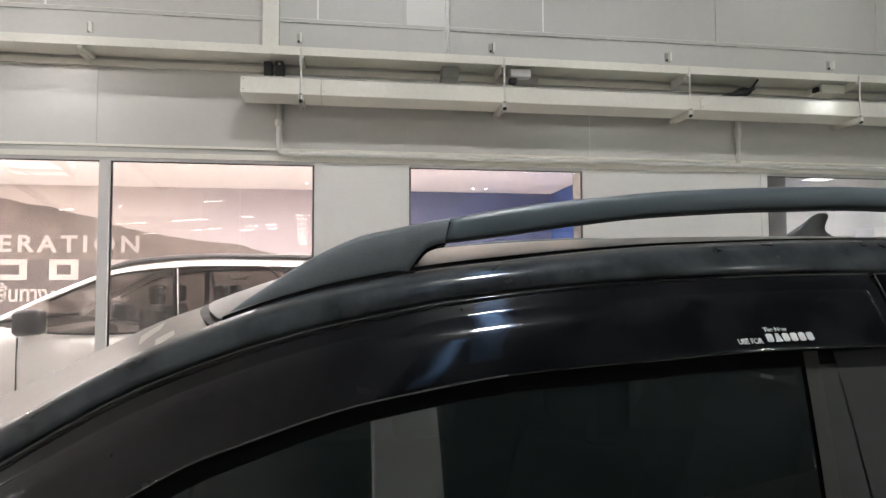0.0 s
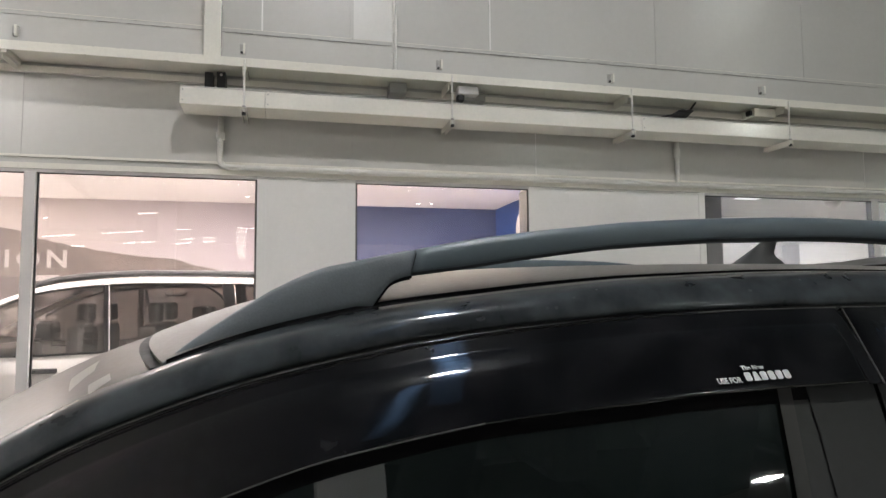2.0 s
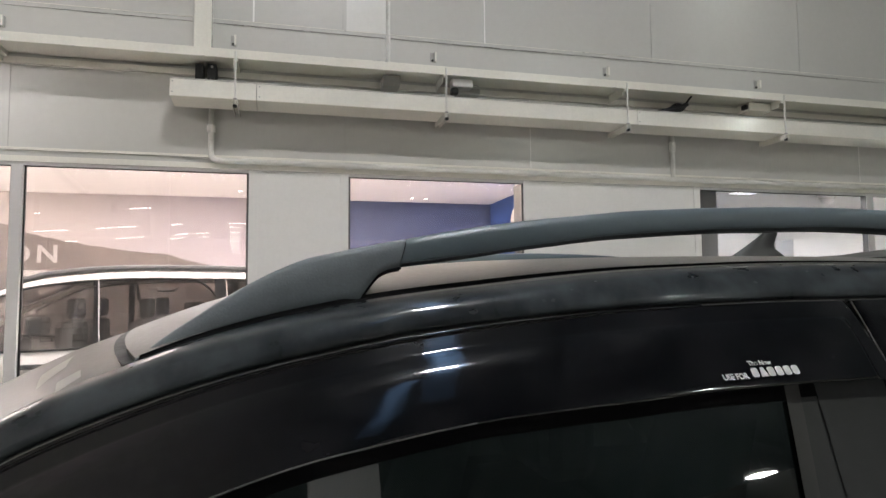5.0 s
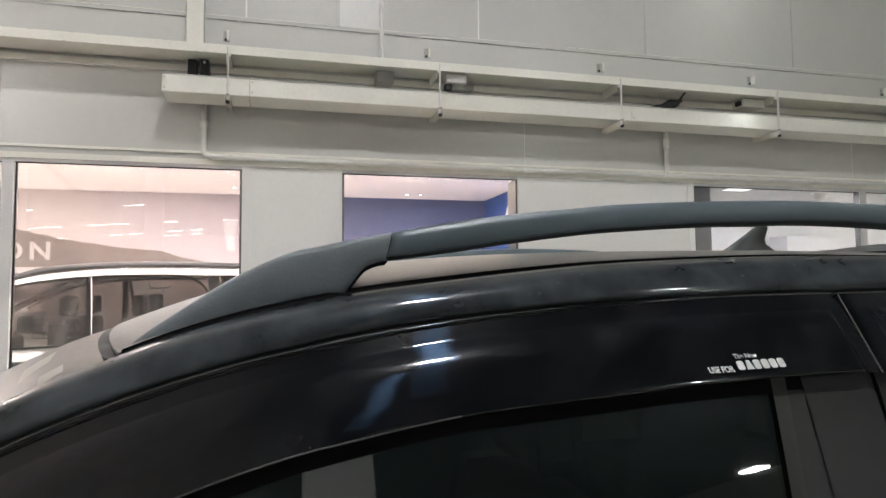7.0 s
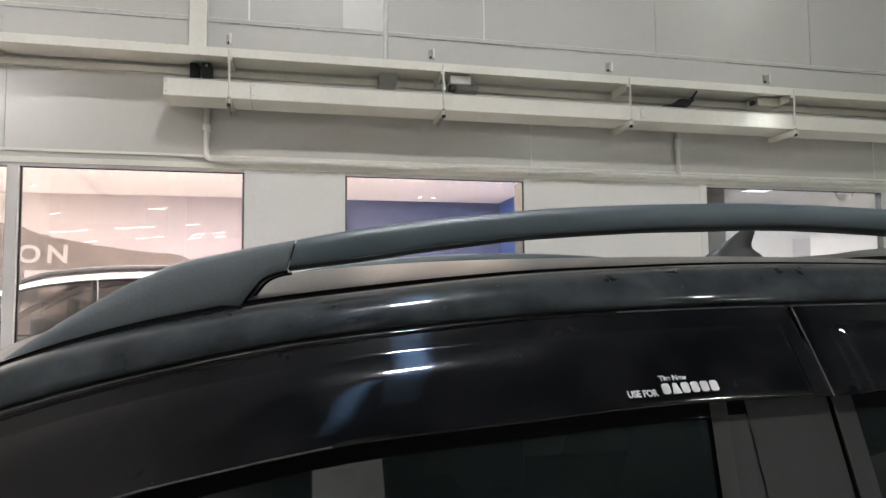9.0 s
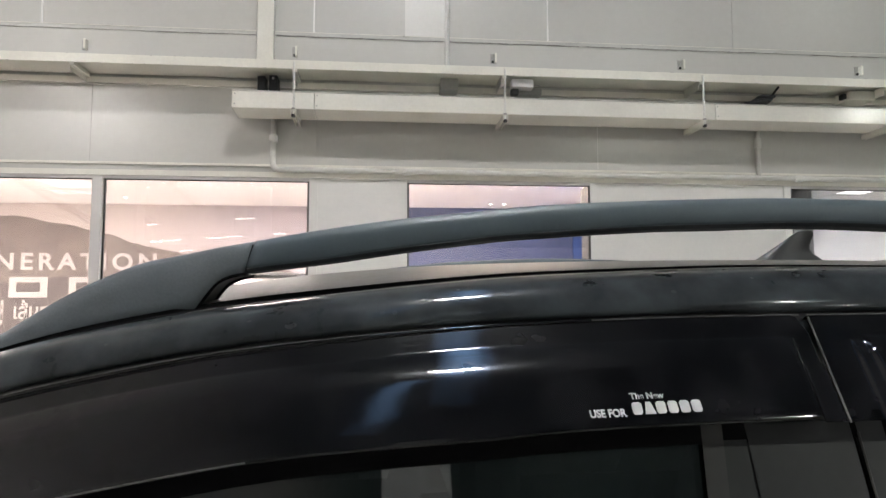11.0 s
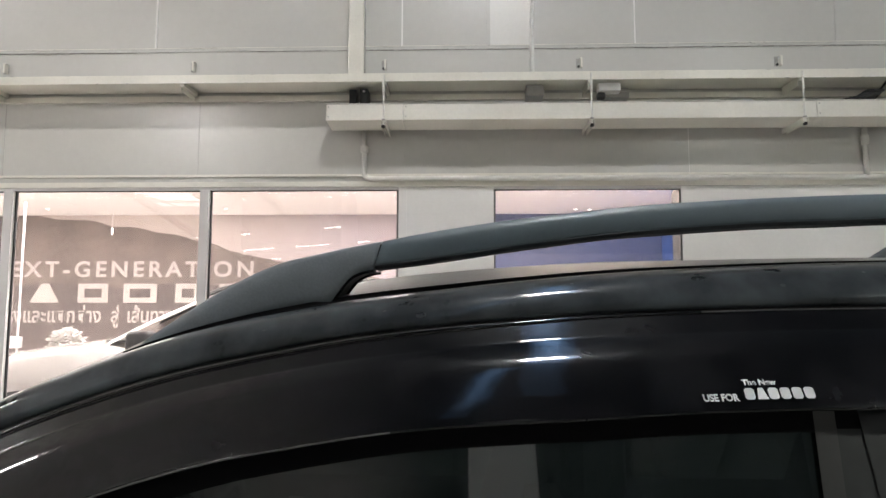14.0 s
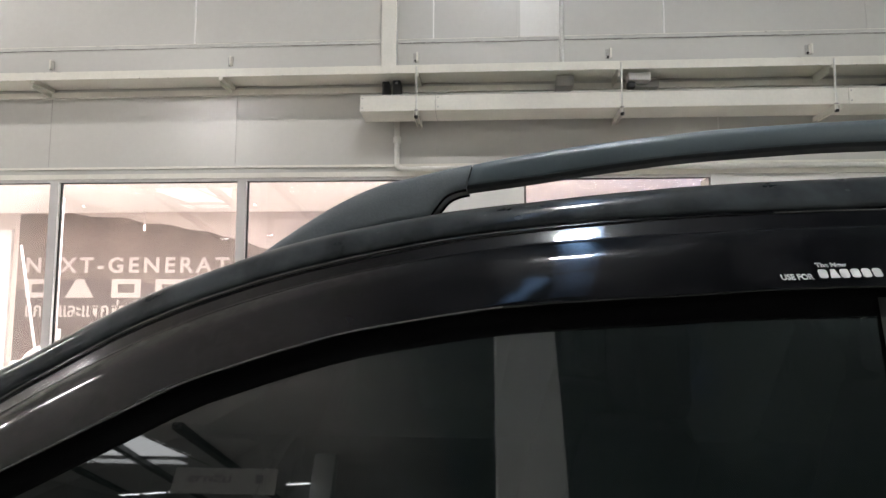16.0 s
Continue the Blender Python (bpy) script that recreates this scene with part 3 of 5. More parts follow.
# ---- hall lights ----
def hall_light(x, y, z, length=1.3, turn=0.0):
    h = thing("ceiling_light", (x, y, z), "white twin tube strip light hung under the hall ceiling", "ceiling light", "hall strip lights")
    part("housing", box(x - length / 2, x + length / 2, y - 0.10, y + 0.10, z + 0.02, z + 0.07, 0.01), LETTER, h)
    for dy in (-0.05, 0.05):
        part("tube", tube([(x - length / 2 + 0.03, y + dy, z), (x + length / 2 - 0.03, y + dy, z)], 0.02, 8), TUBE, h)
    for dx in (-length / 3, length / 3):
        part("hanger", tube([(x + dx, y, z + 0.07), (x + dx, y, 7.6)], 0.006, 6), GREYPL, h)
    h.rotation_euler[2] = turn


def high_bay(x, y, z=7.0, w=0.40, d=0.19, lit=BAY):
    h = thing("high_bay_lamp", (x, y, z), "white rectangular high-bay lamp hung under the hall ceiling", "ceiling light", "hall high-bay lamps")
    part("housing", box(x - w / 2 - 0.02, x + w / 2 + 0.02, y - d / 2 - 0.02, y + d / 2 + 0.02, z + 0.03, z + 0.12, 0.01), LETTER, h)
    part("diffuser", box(x - w / 2, x + w / 2, y - d / 2, y + d / 2, z - 0.02, z + 0.029, 0.01), lit, h)
    for dx in (-w / 3, w / 3):
        part("hanger", tube([(x + dx, y, z + 0.12), (x + dx, y, 7.6)], 0.006, 6), GREYPL, h)


high_bay(1.04, 0.57, 7.5, 0.437, 0.208)
high_bay(-8.4, 0.57, 7.5, 1.42, 0.15, BAY_HALF)
high_bay(-11.0, 0.57, 7.5, 1.42, 0.15, BAY_HALF)
# unseen lamp, added as strong frontal fill on the wall
high_bay(-7.0, -7.5, w=0.5, d=0.12, lit=BAY_FILL)
high_bay(7.6, -7.5, w=0.29, d=0.13, lit=BAY_COOL)
high_bay(16.8, -19.0, z=5.5, w=0.62, d=0.9, lit=BAY_DEEP)
high_bay(8.2, 0.5, w=0.26, d=0.14, lit=BAY_SIDE)
high_bay(11.6, -3.4, w=0.32, d=0.16, lit=BAY_SIDE)
sky = thing("skylight", (0.97, -1.5, 7.6), "translucent roof light strip with bluish daylight", "skylight")
part("sheet", box(0.87, 1.42, -2.4, 4.2, 7.575, 7.598), SKYLIGHT, sky)
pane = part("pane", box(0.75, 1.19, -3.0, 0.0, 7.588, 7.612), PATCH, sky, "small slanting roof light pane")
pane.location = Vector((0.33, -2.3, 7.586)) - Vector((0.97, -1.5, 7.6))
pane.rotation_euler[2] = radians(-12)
for y in np.linspace(-2.4, 4.2, 5):
    part("rib", box(0.81, 1.48, y - 0.02, y + 0.02, 7.56, 7.576), GREYPL, sky)
for xa, xb in ((-9.2, -11.8), (-12.3, -16.6), (-15.6, -20.9)):
    rows = [[(x + dx, y, z) for dx, z in ((-0.16, 7.59), (-0.16, 7.3), (0.16, 7.3), (0.16, 7.59))] for x, y in ((xa, -18.0), (xb, -40.0))]
    structure("roof_beam", loft(rows, closed=True, caps=True), BEAM, "dark steel beam under the hall roof", "beam")
far_sky = thing("skylight", (-13, -23, 7.6), "wide translucent roof light with white daylight", "skylight")
part("sheet", box(-16.2, -11.3, -24.2, -20.2, 7.575, 7.598), FARSKY, far_sky)
part("sheet", box(-17.0, -12.2, -26.2, -25.2, 7.575, 7.598), FARSKY_DIM, far_sky)
for x in (-16.2, -13.75, -11.3):
    part("rib", box(x - 0.05, x + 0.05, -26.3, -20.1, 7.54, 7.574), GREYPL, far_sky)
# rows of strip lights that run aslant to the shop wall: first lamp's place, last lamp's place, which lamps of the row are lit
ROWS = (((-15.1, -27.6), (-6.4, -23.0), 7, (0, 1, 2, 6)),
        ((-16.7, -37.2), (-5.9, -30.4), 8, (0, 1, 2, 4, 5, 7)),
        ((-15.6, -44.5), (-5.0, -35.6), 8, (0, 3, 4, 6, 7)),
        ((-7.3, -40.4), (-5.3, -38.8), 2, (0, 1)))
for first, last, count, lit in ROWS:
    slope = math.atan2(last[1] - first[1], last[0] - first[0])
    for k in lit:
        x, y = (first[i] + (last[i] - first[i]) * k / (count - 1) for i in (0, 1))
        hall_light(x, y, 5.9, 1.35 if k < count - 1 else 1.1, slope)
hall_light(-2.2, -29.0, 5.9, 1.3)
for k in range(7):
    hall_light(-2.55 - 0.26 * k, -31.3 - 3.4 * k - 0.25 * k * k / 2, 5.9, 0.75)
# the column at x -6 is added, unseen, to keep lamp light off the wall
for x, y in ((-12.9, -6.2), (-6.0, -6.2), (0.95, -6.2), (-5.6, -23.1)):
    structure("hall_column", box(x - 0.36, x + 0.45, y - 0.6, y, 0, 7.6, 0.02), COLUMN, "pale grey painted square hall column", "column")



# ---- cable shelf, trunking and pipes on the wall ----
shelf = thing("cable_shelf", (1, 5.15, 3.46), "cream painted steel cable shelf with a front lip", "shelf")
part("plate", box(-14, 16, 5.005, WY - 0.001, 3.475, 3.483), TRIM, shelf)
part("front_lip", box(-14, 16, 4.995, 5.005, 3.455, 3.522), TRIM, shelf)
for i in range(-7, 10):
    x = -0.09 + 1.61 * i
    part("arm", box(x - 0.018, x + 0.018, 5.006, WY - 0.03, 3.435, 3.474, 0.003), TRIM, shelf)
    part("arm_web", box(x - 0.018, x - 0.012, 5.03, WY - 0.03, 3.40, 3.436), TRIM, shelf)

trunk = thing("cable_trunking", (4, 5.1, 3.14), "long cream painted steel cable trunking hung on rods", "trunking")
for x0, x1 in ((-0.545, 0.06), (0.062, 3.23), (3.232, 6.4), (6.402, 9.6), (9.602, 14)):
    pieces = [part("trunking_section", box(x0, x1, 4.99, 5.235, 3.137, 3.276, 0.004), TRIM, trunk)]
    for z in (3.165, 3.245):
        pieces.append(part("rivet", disc((x0 + 0.02, 4.988, z), 0.005, 0.006, "y", 10), GREYPL, trunk))
    pieces.append(part("lid_seam", box(x0, x1, 4.9865, 4.989, 3.266, 3.269), GREYPL, trunk))
    for piece in pieces:
        piece.rotation_euler[0] = radians(-3.5)     # the trunking hangs slightly tipped back
for i in range(0, 9):
    x = -0.09 + 1.61 * i
    part("rod", tube([(x, 4.978, 3.09), (x, 4.978, 3.50)], 0.008, 8), PIPE, trunk)
    cradle = box(x - 0.02, x - 0.015, 4.965, WY, 3.090, 3.132)
    box(x + 0.015, x + 0.02, 4.965, WY, 3.090, 3.132, bm=cradle)
    box(x - 0.0149, x + 0.0149, 4.966, WY, 3.1275, 3.132, bm=cradle)
    part("cradle", cradle, TRIM, trunk, "open steel channel under the trunking")
    part("nut", disc((x, 4.978, 3.088), 0.016, 0.02, "z", 6), GASKET, trunk)
    part("nut", disc((x, 4.978, 3.14), 0.015, 0.014, "z", 6), GREYPL, trunk)
for i in range(-4, 7):
    x = -0.128 + 1.613 * i
    c = thing("wall_clip", (x, WY, 3.70), "small grey steel angle clip on the wall", "clip", "clips above the shelf")
    part("plate", box(x - 0.022, x + 0.022, WY - 0.006, WY, 3.66, 3.74), GREYPL, c)
    part("lug", box(x + 0.006, x + 0.022, WY - 0.05, WY - 0.006, 3.655, 3.735), TRIM, c)
    part("bolt", disc((x - 0.004, WY - 0.01, 3.672), 0.010, 0.012, "y", 8), GASKET, c)

duct = thing("wall_duct", (-0.35, WY, 3.5), "cream painted square duct running up the wall", "duct")
part("body", box(-0.415, -0.285, WY - 0.10, WY, 3.49, 7.6, 0.008), TRIM, duct)
thin = thing("conduit", (1.10, WY, 3.5), "thin white painted conduit up the wall", "pipe", "wall conduits")
part("tube", tube([(1.10, WY - 0.02, 3.49), (1.10, WY - 0.02, 7.6)], 0.018), PIPE, thin)


def elbow(points, r, rad=0.06):
    """Round the corners of a run of pipe."""
    pts, out = [Vector(p) for p in points], []
    for i, p in enumerate(pts):
        if 0 < i < len(pts) - 1:
            a, b = (pts[i - 1] - p).normalized(), (pts[i + 1] - p).normalized()
            for t in np.linspace(0, 1, 6):
                out.append((1 - t) ** 2 * (p + a * rad) + 2 * t * (1 - t) * p + t**2 * (p + b * rad))
        else:
            out.append(p)
    return tube(out, r, 12)


run = thing("conduit", (2, WY - 0.03, 2.73), "white painted conduit along the window heads", "pipe", "wall conduits")
part("tube", elbow([(-0.28, WY - 0.035, 3.14), (-0.28, WY - 0.035, 2.735), (14, WY - 0.035, 2.725)], 0.022), PIPE, run, smooth=True)
part("riser", tube([(3.745, WY - 0.035, 2.74), (3.745, WY - 0.035, 3.13)], 0.020, 12), PIPE, run, smooth=True)
part("socket", disc((3.745, WY - 0.035, 3.03), 0.029, 0.08, "z", 14), PIPE, run)
part("socket", disc((-0.28, WY - 0.035, 2.98), 0.033, 0.05, "z", 14), PIPE, run)
for x in (0.775, 2.36, 4.1, 5.4):
    part("coupling", disc((x, WY - 0.035, 2.731), 0.028, 0.07, "x", 14), PIPE, run)

dev = thing("junction_box", (-0.32, 5.2, 3.3), "pair of small black plastic boxes on the wall", "box")
part("body", box(-0.395, -0.335, 5.17, WY, 3.29, 3.455, 0.006), BLACKPL, dev)
part("body", box(-0.305, -0.24, 5.15, WY, 3.29, 3.455, 0.006), BLACKPL, dev)
part("dot", disc((-0.272, 5.148, 3.43), 0.010, 0.006, "y", 12), LETTER, dev)
dev = thing("junction_box", (1.11, 5.2, 3.37), "grey steel junction box under the cable shelf", "box")
part("body", box(1.035, 1.175, 5.13, WY, 3.375, 3.465, 0.006), GREYPL, dev)
dev = thing("junction_box", (1.73, 5.2, 3.4), "white and grey plug box with a black plug", "box")
part("lid", box(1.588, 1.762, 5.04, 5.13, 3.379, 3.446, 0.006), LETTER, dev, "white plastic lid")
part("body", box(1.66, 1.85, 5.131, WY - 0.031, 3.355, 3.405, 0.006), GREYPL, dev)
part("plug", box(1.585, 1.648, 5.06, 5.12, 3.325, 3.378, 0.012), BLACKPL, dev, "black plug")
part("lead", tube([(1.762, 5.085, 3.412), (1.80, 5.085, 3.414), (1.83, 5.10, 3.412)], 0.004, 6), GREYPL, dev)
dev = thing("junction_box", (4.58, 5.2, 3.4), "cream junction box with a dark outlet", "box")
part("body", box(4.48, 4.72, 5.12, WY, 3.385, 3.465, 0.006), TRIM, dev)
part("outlet", box(4.45, 4.48, 5.14, 5.20, 3.40, 3.445, 0.004), BLACKPL, dev)
rag = thing("cable_bundle", (3.67, 5.15, 3.28), "black bundled cable lying on the trunking", "cable")
for k in range(7):
    turn = []
    for t in np.linspace(0, 2 * math.pi, 18):
        grow = 0.35 + 0.65 * k / 6
        turn.append((3.60 + 0.028 * k * 0.8 + (0.125 - 0.008 * k) * math.cos(t), 5.12 + 0.045 * math.sin(t) + 0.008 * (k % 3), 3.289 + 0.013 * k + 0.03 * grow * max(0.0, math.cos(t)) + 0.010 * math.sin(2 * t + k)))
    part("coil", tube(turn, 0.013, 8), GASKET, rag, smooth=True)
part("loose_end", tube([(3.77, 5.13, 3.37), (3.80, 5.12, 3.40), (3.815, 5.10, 3.43), (3.84, 5.09, 3.465)], 0.009, 8), GASKET, rag)
wire = thing("wall_wire", (2, WY, 3.40), "thin pale wire along the wall under the shelf", "cable")
part("run", tube([(-0.1, WY - 0.02, 3.425), (0.4, WY - 0.02, 3.42), (1.05, WY - 0.02, 3.41), (1.6, WY - 0.02, 3.40), (3.0, WY - 0.02, 3.41), (4.5, WY - 0.02, 3.40), (8, WY - 0.02, 3.40)], 0.006, 6), PIPE, wire)

# signs hung in the hall, mirrored in the shop window
board = thing("hanging_sign", (-8.0, -20.0, 4.8), "pale rectangular hanging sign with grey lettering", "sign")
part("board", box(-9.73, -6.28, -20.03, -19.97, 4.80, 6.0, 0.005), HALL, board)
lettering("บริการ", 0.34, BLIND, board, Matrix(((-1, 0, 0, -7.80), (0, 0, 1, -19.966), (0, 1, 0, 5.34), (0, 0, 0, 1))), "words", width=1.46)
part("word_bar", box(-6.98, -6.74, -19.968, -19.96, 5.30, 5.72), BLIND, board)
for a in (-9.4, -6.6):
    part("hanger", tube([(a, -20.0, 6.0), (a, -20.0, 7.6)], 0.008, 6), GREYPL, board)

# ---- the black pickup ----
YC = 1.59            # the truck's middle line; its near side has the lower y
truck = thing("pickup_truck", (0.6, YC, 0.0), "black double cab pickup truck with dusty roof and rails", "pickup truck")

z_seam = curve([(-0.72, 1.07), (-0.6, 1.152), (-0.45, 1.256), (-0.3, 1.358), (-0.2, 1.425), (-0.1, 1.488), (0, 1.543), (0.1, 1.582), (0.2, 1.612), (0.3, 1.634), (0.4, 1.652), (0.5, 1.664), (0.6, 1.673), (0.7, 1.680), (0.8, 1.684), (0.9, 1.687), (1.05, 1.689), (1.3, 1.69), (1.6, 1.683), (1.8, 1.665), (1.95, 1.63)])
z_edge = curve([(-0.75, 1.165), (-0.6, 1.262), (-0.45, 1.352), (-0.3, 1.431), (-0.22, 1.472), (-0.15, 1.508), (-0.08, 1.548), (0, 1.59), (0.07, 1.617), (0.148, 1.645), (0.23, 1.667), (0.31, 1.683), (0.372, 1.694), (0.44, 1.703), (0.51, 1.711), (0.58, 1.719), (0.65, 1.726), (0.72, 1.732), (0.87, 1.740), (1.0, 1.745), (1.3, 1.746), (1.6, 1.738), (1.8, 1.722), (1.95, 1.70)])
z_lip = curve([(-0.5, 1.165), (-0.35, 1.245), (-0.2, 1.322), (-0.086, 1.379), (-0.03, 1.407), (0.028, 1.436), (0.086, 1.465), (0.148, 1.487), (0.21, 1.507), (0.28, 1.526), (0.35, 1.539), (0.41, 1.549), (0.47, 1.557), (0.577, 1.565), (0.685, 1.571), (0.74, 1.575), (0.83, 1.579), (0.96, 1.582), (1.1, 1.584), (1.3, 1.58), (1.6, 1.56), (1.85, 1.51)])
z_crown = curve([(-0.1, 1.605), (0.0, 1.648), (0.18, 1.708), (0.28, 1.730), (0.39, 1.749), (0.52, 1.762), (0.65, 1.771), (0.78, 1.776), (1.03, 1.781), (1.5, 1.782), (1.8, 1.768), (1.95, 1.75)])
z_rail = curve([(0.078, 1.622), (0.113, 1.650), (0.148, 1.674), (0.183, 1.697), (0.218, 1.718), (0.254, 1.736), (0.29, 1.750), (0.326, 1.758), (0.362, 1.766), (0.42, 1.777), (0.471, 1.787), (0.545, 1.799), (0.618, 1.809), (0.692, 1.817), (0.766, 1.825), (0.84, 1.830), (0.914, 1.834), (0.988, 1.837), (1.1, 1.840), (1.22, 1.839), (1.31, 1.837), (1.5, 1.825), (1.68, 1.795), (1.8, 1.755), (1.9, 1.70)])
z_under = curve([(0.42, 1.739), (0.51, 1.752), (0.58, 1.763), (0.654, 1.773), (0.726, 1.782), (0.8, 1.788), (0.872, 1.793), (0.945, 1.797), (1.018, 1.799), (1.094, 1.802), (1.295, 1.799), (1.5, 1.786), (1.66, 1.764)])
z_hollow = curve([(0.353, 1.688), (0.368, 1.710), (0.380, 1.725), (0.394, 1.733), (0.408, 1.7365), (0.4215, 1.738)])
z_foot = curve([(0.08, 1.619), (0.09, 1.622), (0.124, 1.633), (0.159, 1.645), (0.194, 1.656), (0.228, 1.663), (0.263, 1.670), (0.298, 1.677), (0.326, 1.682), (0.36, 1.689)])


def y_seam(x):
    taper = 0.435 - x if x < 0.25 else max(0.0, 0.62 - x) ** 2 / 0.74
    return 0.846 - 0.45 * (1.69 - z_seam(x)) + 0.10 * taper


def y_edge(x):
    return 0.94 - 0.3 * (1.70 - z_edge(x))


def y_lip(x):
    front, rear = y_seam(x) - 0.72 * (z_seam(x) - z_lip(x)), 0.76 - 0.3 * (1.57 - z_lip(x))
    k = min(1.0, max(0.0, x / 0.6))
    k = k * k * (3 - 2 * k)
    return front + (rear - front) * k


groove = curve([(0.0, 0.004), (0.3, 0.0075), (0.45, 0.0075), (0.7, 0.0055), (1.0, 0.0042), (1.4, 0.0036), (1.95, 0.0034)])


def both_sides(make):
    """The same part on the near and, mirrored, on the far side."""
    make(lambda p: p)
    make(lambda p: (p[0], 2 * YC - p[1], p[2]))


def section(a, ys, zs, ye, ze):
    """The roof side's bowed section: a 0 at the door seam, 1 at the roof ditch; steep below, a near-flat shoulder above."""
    z0 = zs + 0.0005
    dy, dz = ye - ys, ze - z0
    y1, z1 = 0.12 * dy, 0.74 * dz
    y2, z2 = 0.20 * dy, 0.95 * dz
    k = 1 - a
    return ys + 3 * k * k * a * y1 + 3 * k * a * a * y2 + a**3 * dy, z0 + 3 * k * k * a * z1 + 3 * k * a * a * z2 + a**3 * dz


def roof_side(side):
    rows = []
    for x in np.linspace(-0.75, 1.95, 110):
        ys, zs, ye, ze = y_seam(x), z_seam(x) + 0.004, y_edge(x), z_edge(x)
        zs -= 0.002
        row = [(x, ys + 0.012, zs), (x, ys + 0.003, zs + 0.0005)]
        for a in np.linspace(0.05, 1.0, 14):
            row.append((x, *section(a, ys, zs, ye, ze)))
        row += [(x, ye + 0.003, ze - 0.001), (x, ye + 0.004, ze - 0.012)]
        rows.append([side(p) for p in row])
    part("roof_side", loft(rows), PAINT, truck, "glossy black roof side panel with dust spots", smooth=True)
    rows = []
    for x in np.linspace(0.362, 1.95, 90):
        ys, zs, ye, ze = y_seam(x), z_seam(x) + 0.004, y_edge(x), z_edge(x)
        low = 0.80 + 0.03 * math.sin(x * 9) * math.sin(x * 23)
        rows.append([side((x, y - 0.0003, z + 0.0005)) for y, z in (section(q, ys, zs, ye, ze) for q in np.linspace(low, 1.0, 7))])
    part("roof_side_shoulder", loft(rows), SHOULDER, truck, "dusty shoulder along the roof ditch", smooth=True)
    # rubber strip in the roof ditch
    rows = [[side((x, y_edge(x) + dy, z_edge(x) + dz)) for dy, dz in ((0.0035, -0.010), (0.004, 0.0005), (0.009, 0.0008), (0.0115, 0.4 * groove(x)), (0.0125, groove(x)), (0.016, groove(x) - 0.003))] for x in np.linspace(0.09, 1.95, 70)]
    part("ditch_strip", loft(rows), RUBBER, truck)
    # seal between roof side and doors
    rows = [[side((x, y_seam(x) + 0.012, z_seam(x) + 0.008)), side((x, y_seam(x) + 0.006, z_seam(x) - 0.012))] for x in np.linspace(-0.75, 1.95, 80)]
    part("door_seal", loft(rows), GASKET, truck)
    rows = [[side((x, y_seam(x) + 0.004, z_seam(x) - 0.008)), side((x, y_seam(x) + 0.002, z_seam(x) - 0.012)), side((x, y_seam(x) + 0.009 - 0.02, z_seam(x) - 0.06)), side((x, y_seam(x) + 0.02, z_seam(x) - 0.064))] for x in np.linspace(-0.75, 1.95, 80)]
    part("door_frame", loft(rows), PAINT, truck, "gloss black door frame", smooth=True)


both_sides(roof_side)

# roof skin with a curved front edge
def roof_point(x, v):
    y0, z0 = y_edge(x) + 0.0145, z_edge(x) + groove(x) - 0.0015
    y = y0 + (2 * YC - 2 * y0) * v
    return (x, y, z0 + (z_crown(x) - z0) * (1 - abs(2 * v - 1) ** 2.4))


HEAD = 0.085
rows = []
for u in np.linspace(0, 1, 60):
    row = []
    for v in np.linspace(0, 1, 41):
        x = HEAD + (1.95 - HEAD) * u - 0.09 * (1 - u) ** 3 * (1 - abs(2 * v - 1) ** 2.5)
        row.append(roof_point(x, v))
    rows.append(row)
roof = part("roof", loft(rows), ROOFDUST, truck, "dusty black roof skin", smooth=True)

# windscreen, from the roof's front edge down to the cowl
def screen_point(u, v):
    bulge = 1 - abs(2 * v - 1) ** 2.5
    x_side = HEAD - 0.012 - (HEAD + 0.70) * u
    ye = y_edge(x_side) + 0.012
    return (x_side - (0.09 + 0.17 * u) * bulge, ye + (2 * YC - 2 * ye) * v, z_edge(x_side) - 0.004 + 0.024 * (1 - u) * bulge - 0.02 * u * bulge)


rows = [[screen_point(u, v) for v in np.linspace(0, 1, 65)] for u in np.linspace(0, 1, 48)]
GLASSDUST = material("dusty_windscreen", (0.14, 0.13, 0.12), 0.45, vary=0.15, scale=6, fine=90, coat=0.3, dust=(0.36, 0.31, 0.28), dust_amount=0.7, coat_rough=0.22)
nt = GLASSDUST.node_tree
clear, half = nt.nodes.new("ShaderNodeBsdfTransparent"), nt.nodes.new("ShaderNodeMixShader")
clear.inputs[0].default_value, half.inputs[0].default_value = (0.8, 0.82, 0.8, 1), 0.85
nt.links.new(clear.outputs[0], half.inputs[1])
nt.links.new(nt.nodes["Principled BSDF"].outputs[0], half.inputs[2])
nt.links.new(half.outputs[0], nt.nodes["Material Output"].inputs[0])
part("windscreen", loft(rows), GLASSDUST, truck, "dust-covered laminated windscreen", smooth=True)
# paper slip on the windscreen beside the pillar; the second paints a reflected highlight
for slip, lift in (((0.108, 0.055), (0.104, 0.125), (0.066, 0.185), (0.070, 0.115)), 0.0015), (((0.088, 0.004), (0.082, 0.045), (0.050, 0.060), (0.052, 0.030)), 0.0015):
    (u0, v0), (u1, v1), (u2, v2), (u3, v3) = slip
    rows = []
    for s in np.linspace(0, 1, 7):
        row = []
        for t in np.linspace(0, 1, 7):
            u = (u0 * (1 - t) + u1 * t) * (1 - s) + (u3 * (1 - t) + u2 * t) * s
            v = (v0 * (1 - t) + v1 * t) * (1 - s) + (v3 * (1 - t) + v2 * t) * s
            p = screen_point(u, v)
            row.append((p[0], p[1], p[2] + lift * 0.5 + 0.0008 * s * t))
        rows.append(row)
    part("pale_slip", loft(rows), PAPER, truck, "thin white slip, paper and painted reflection", smooth=True)
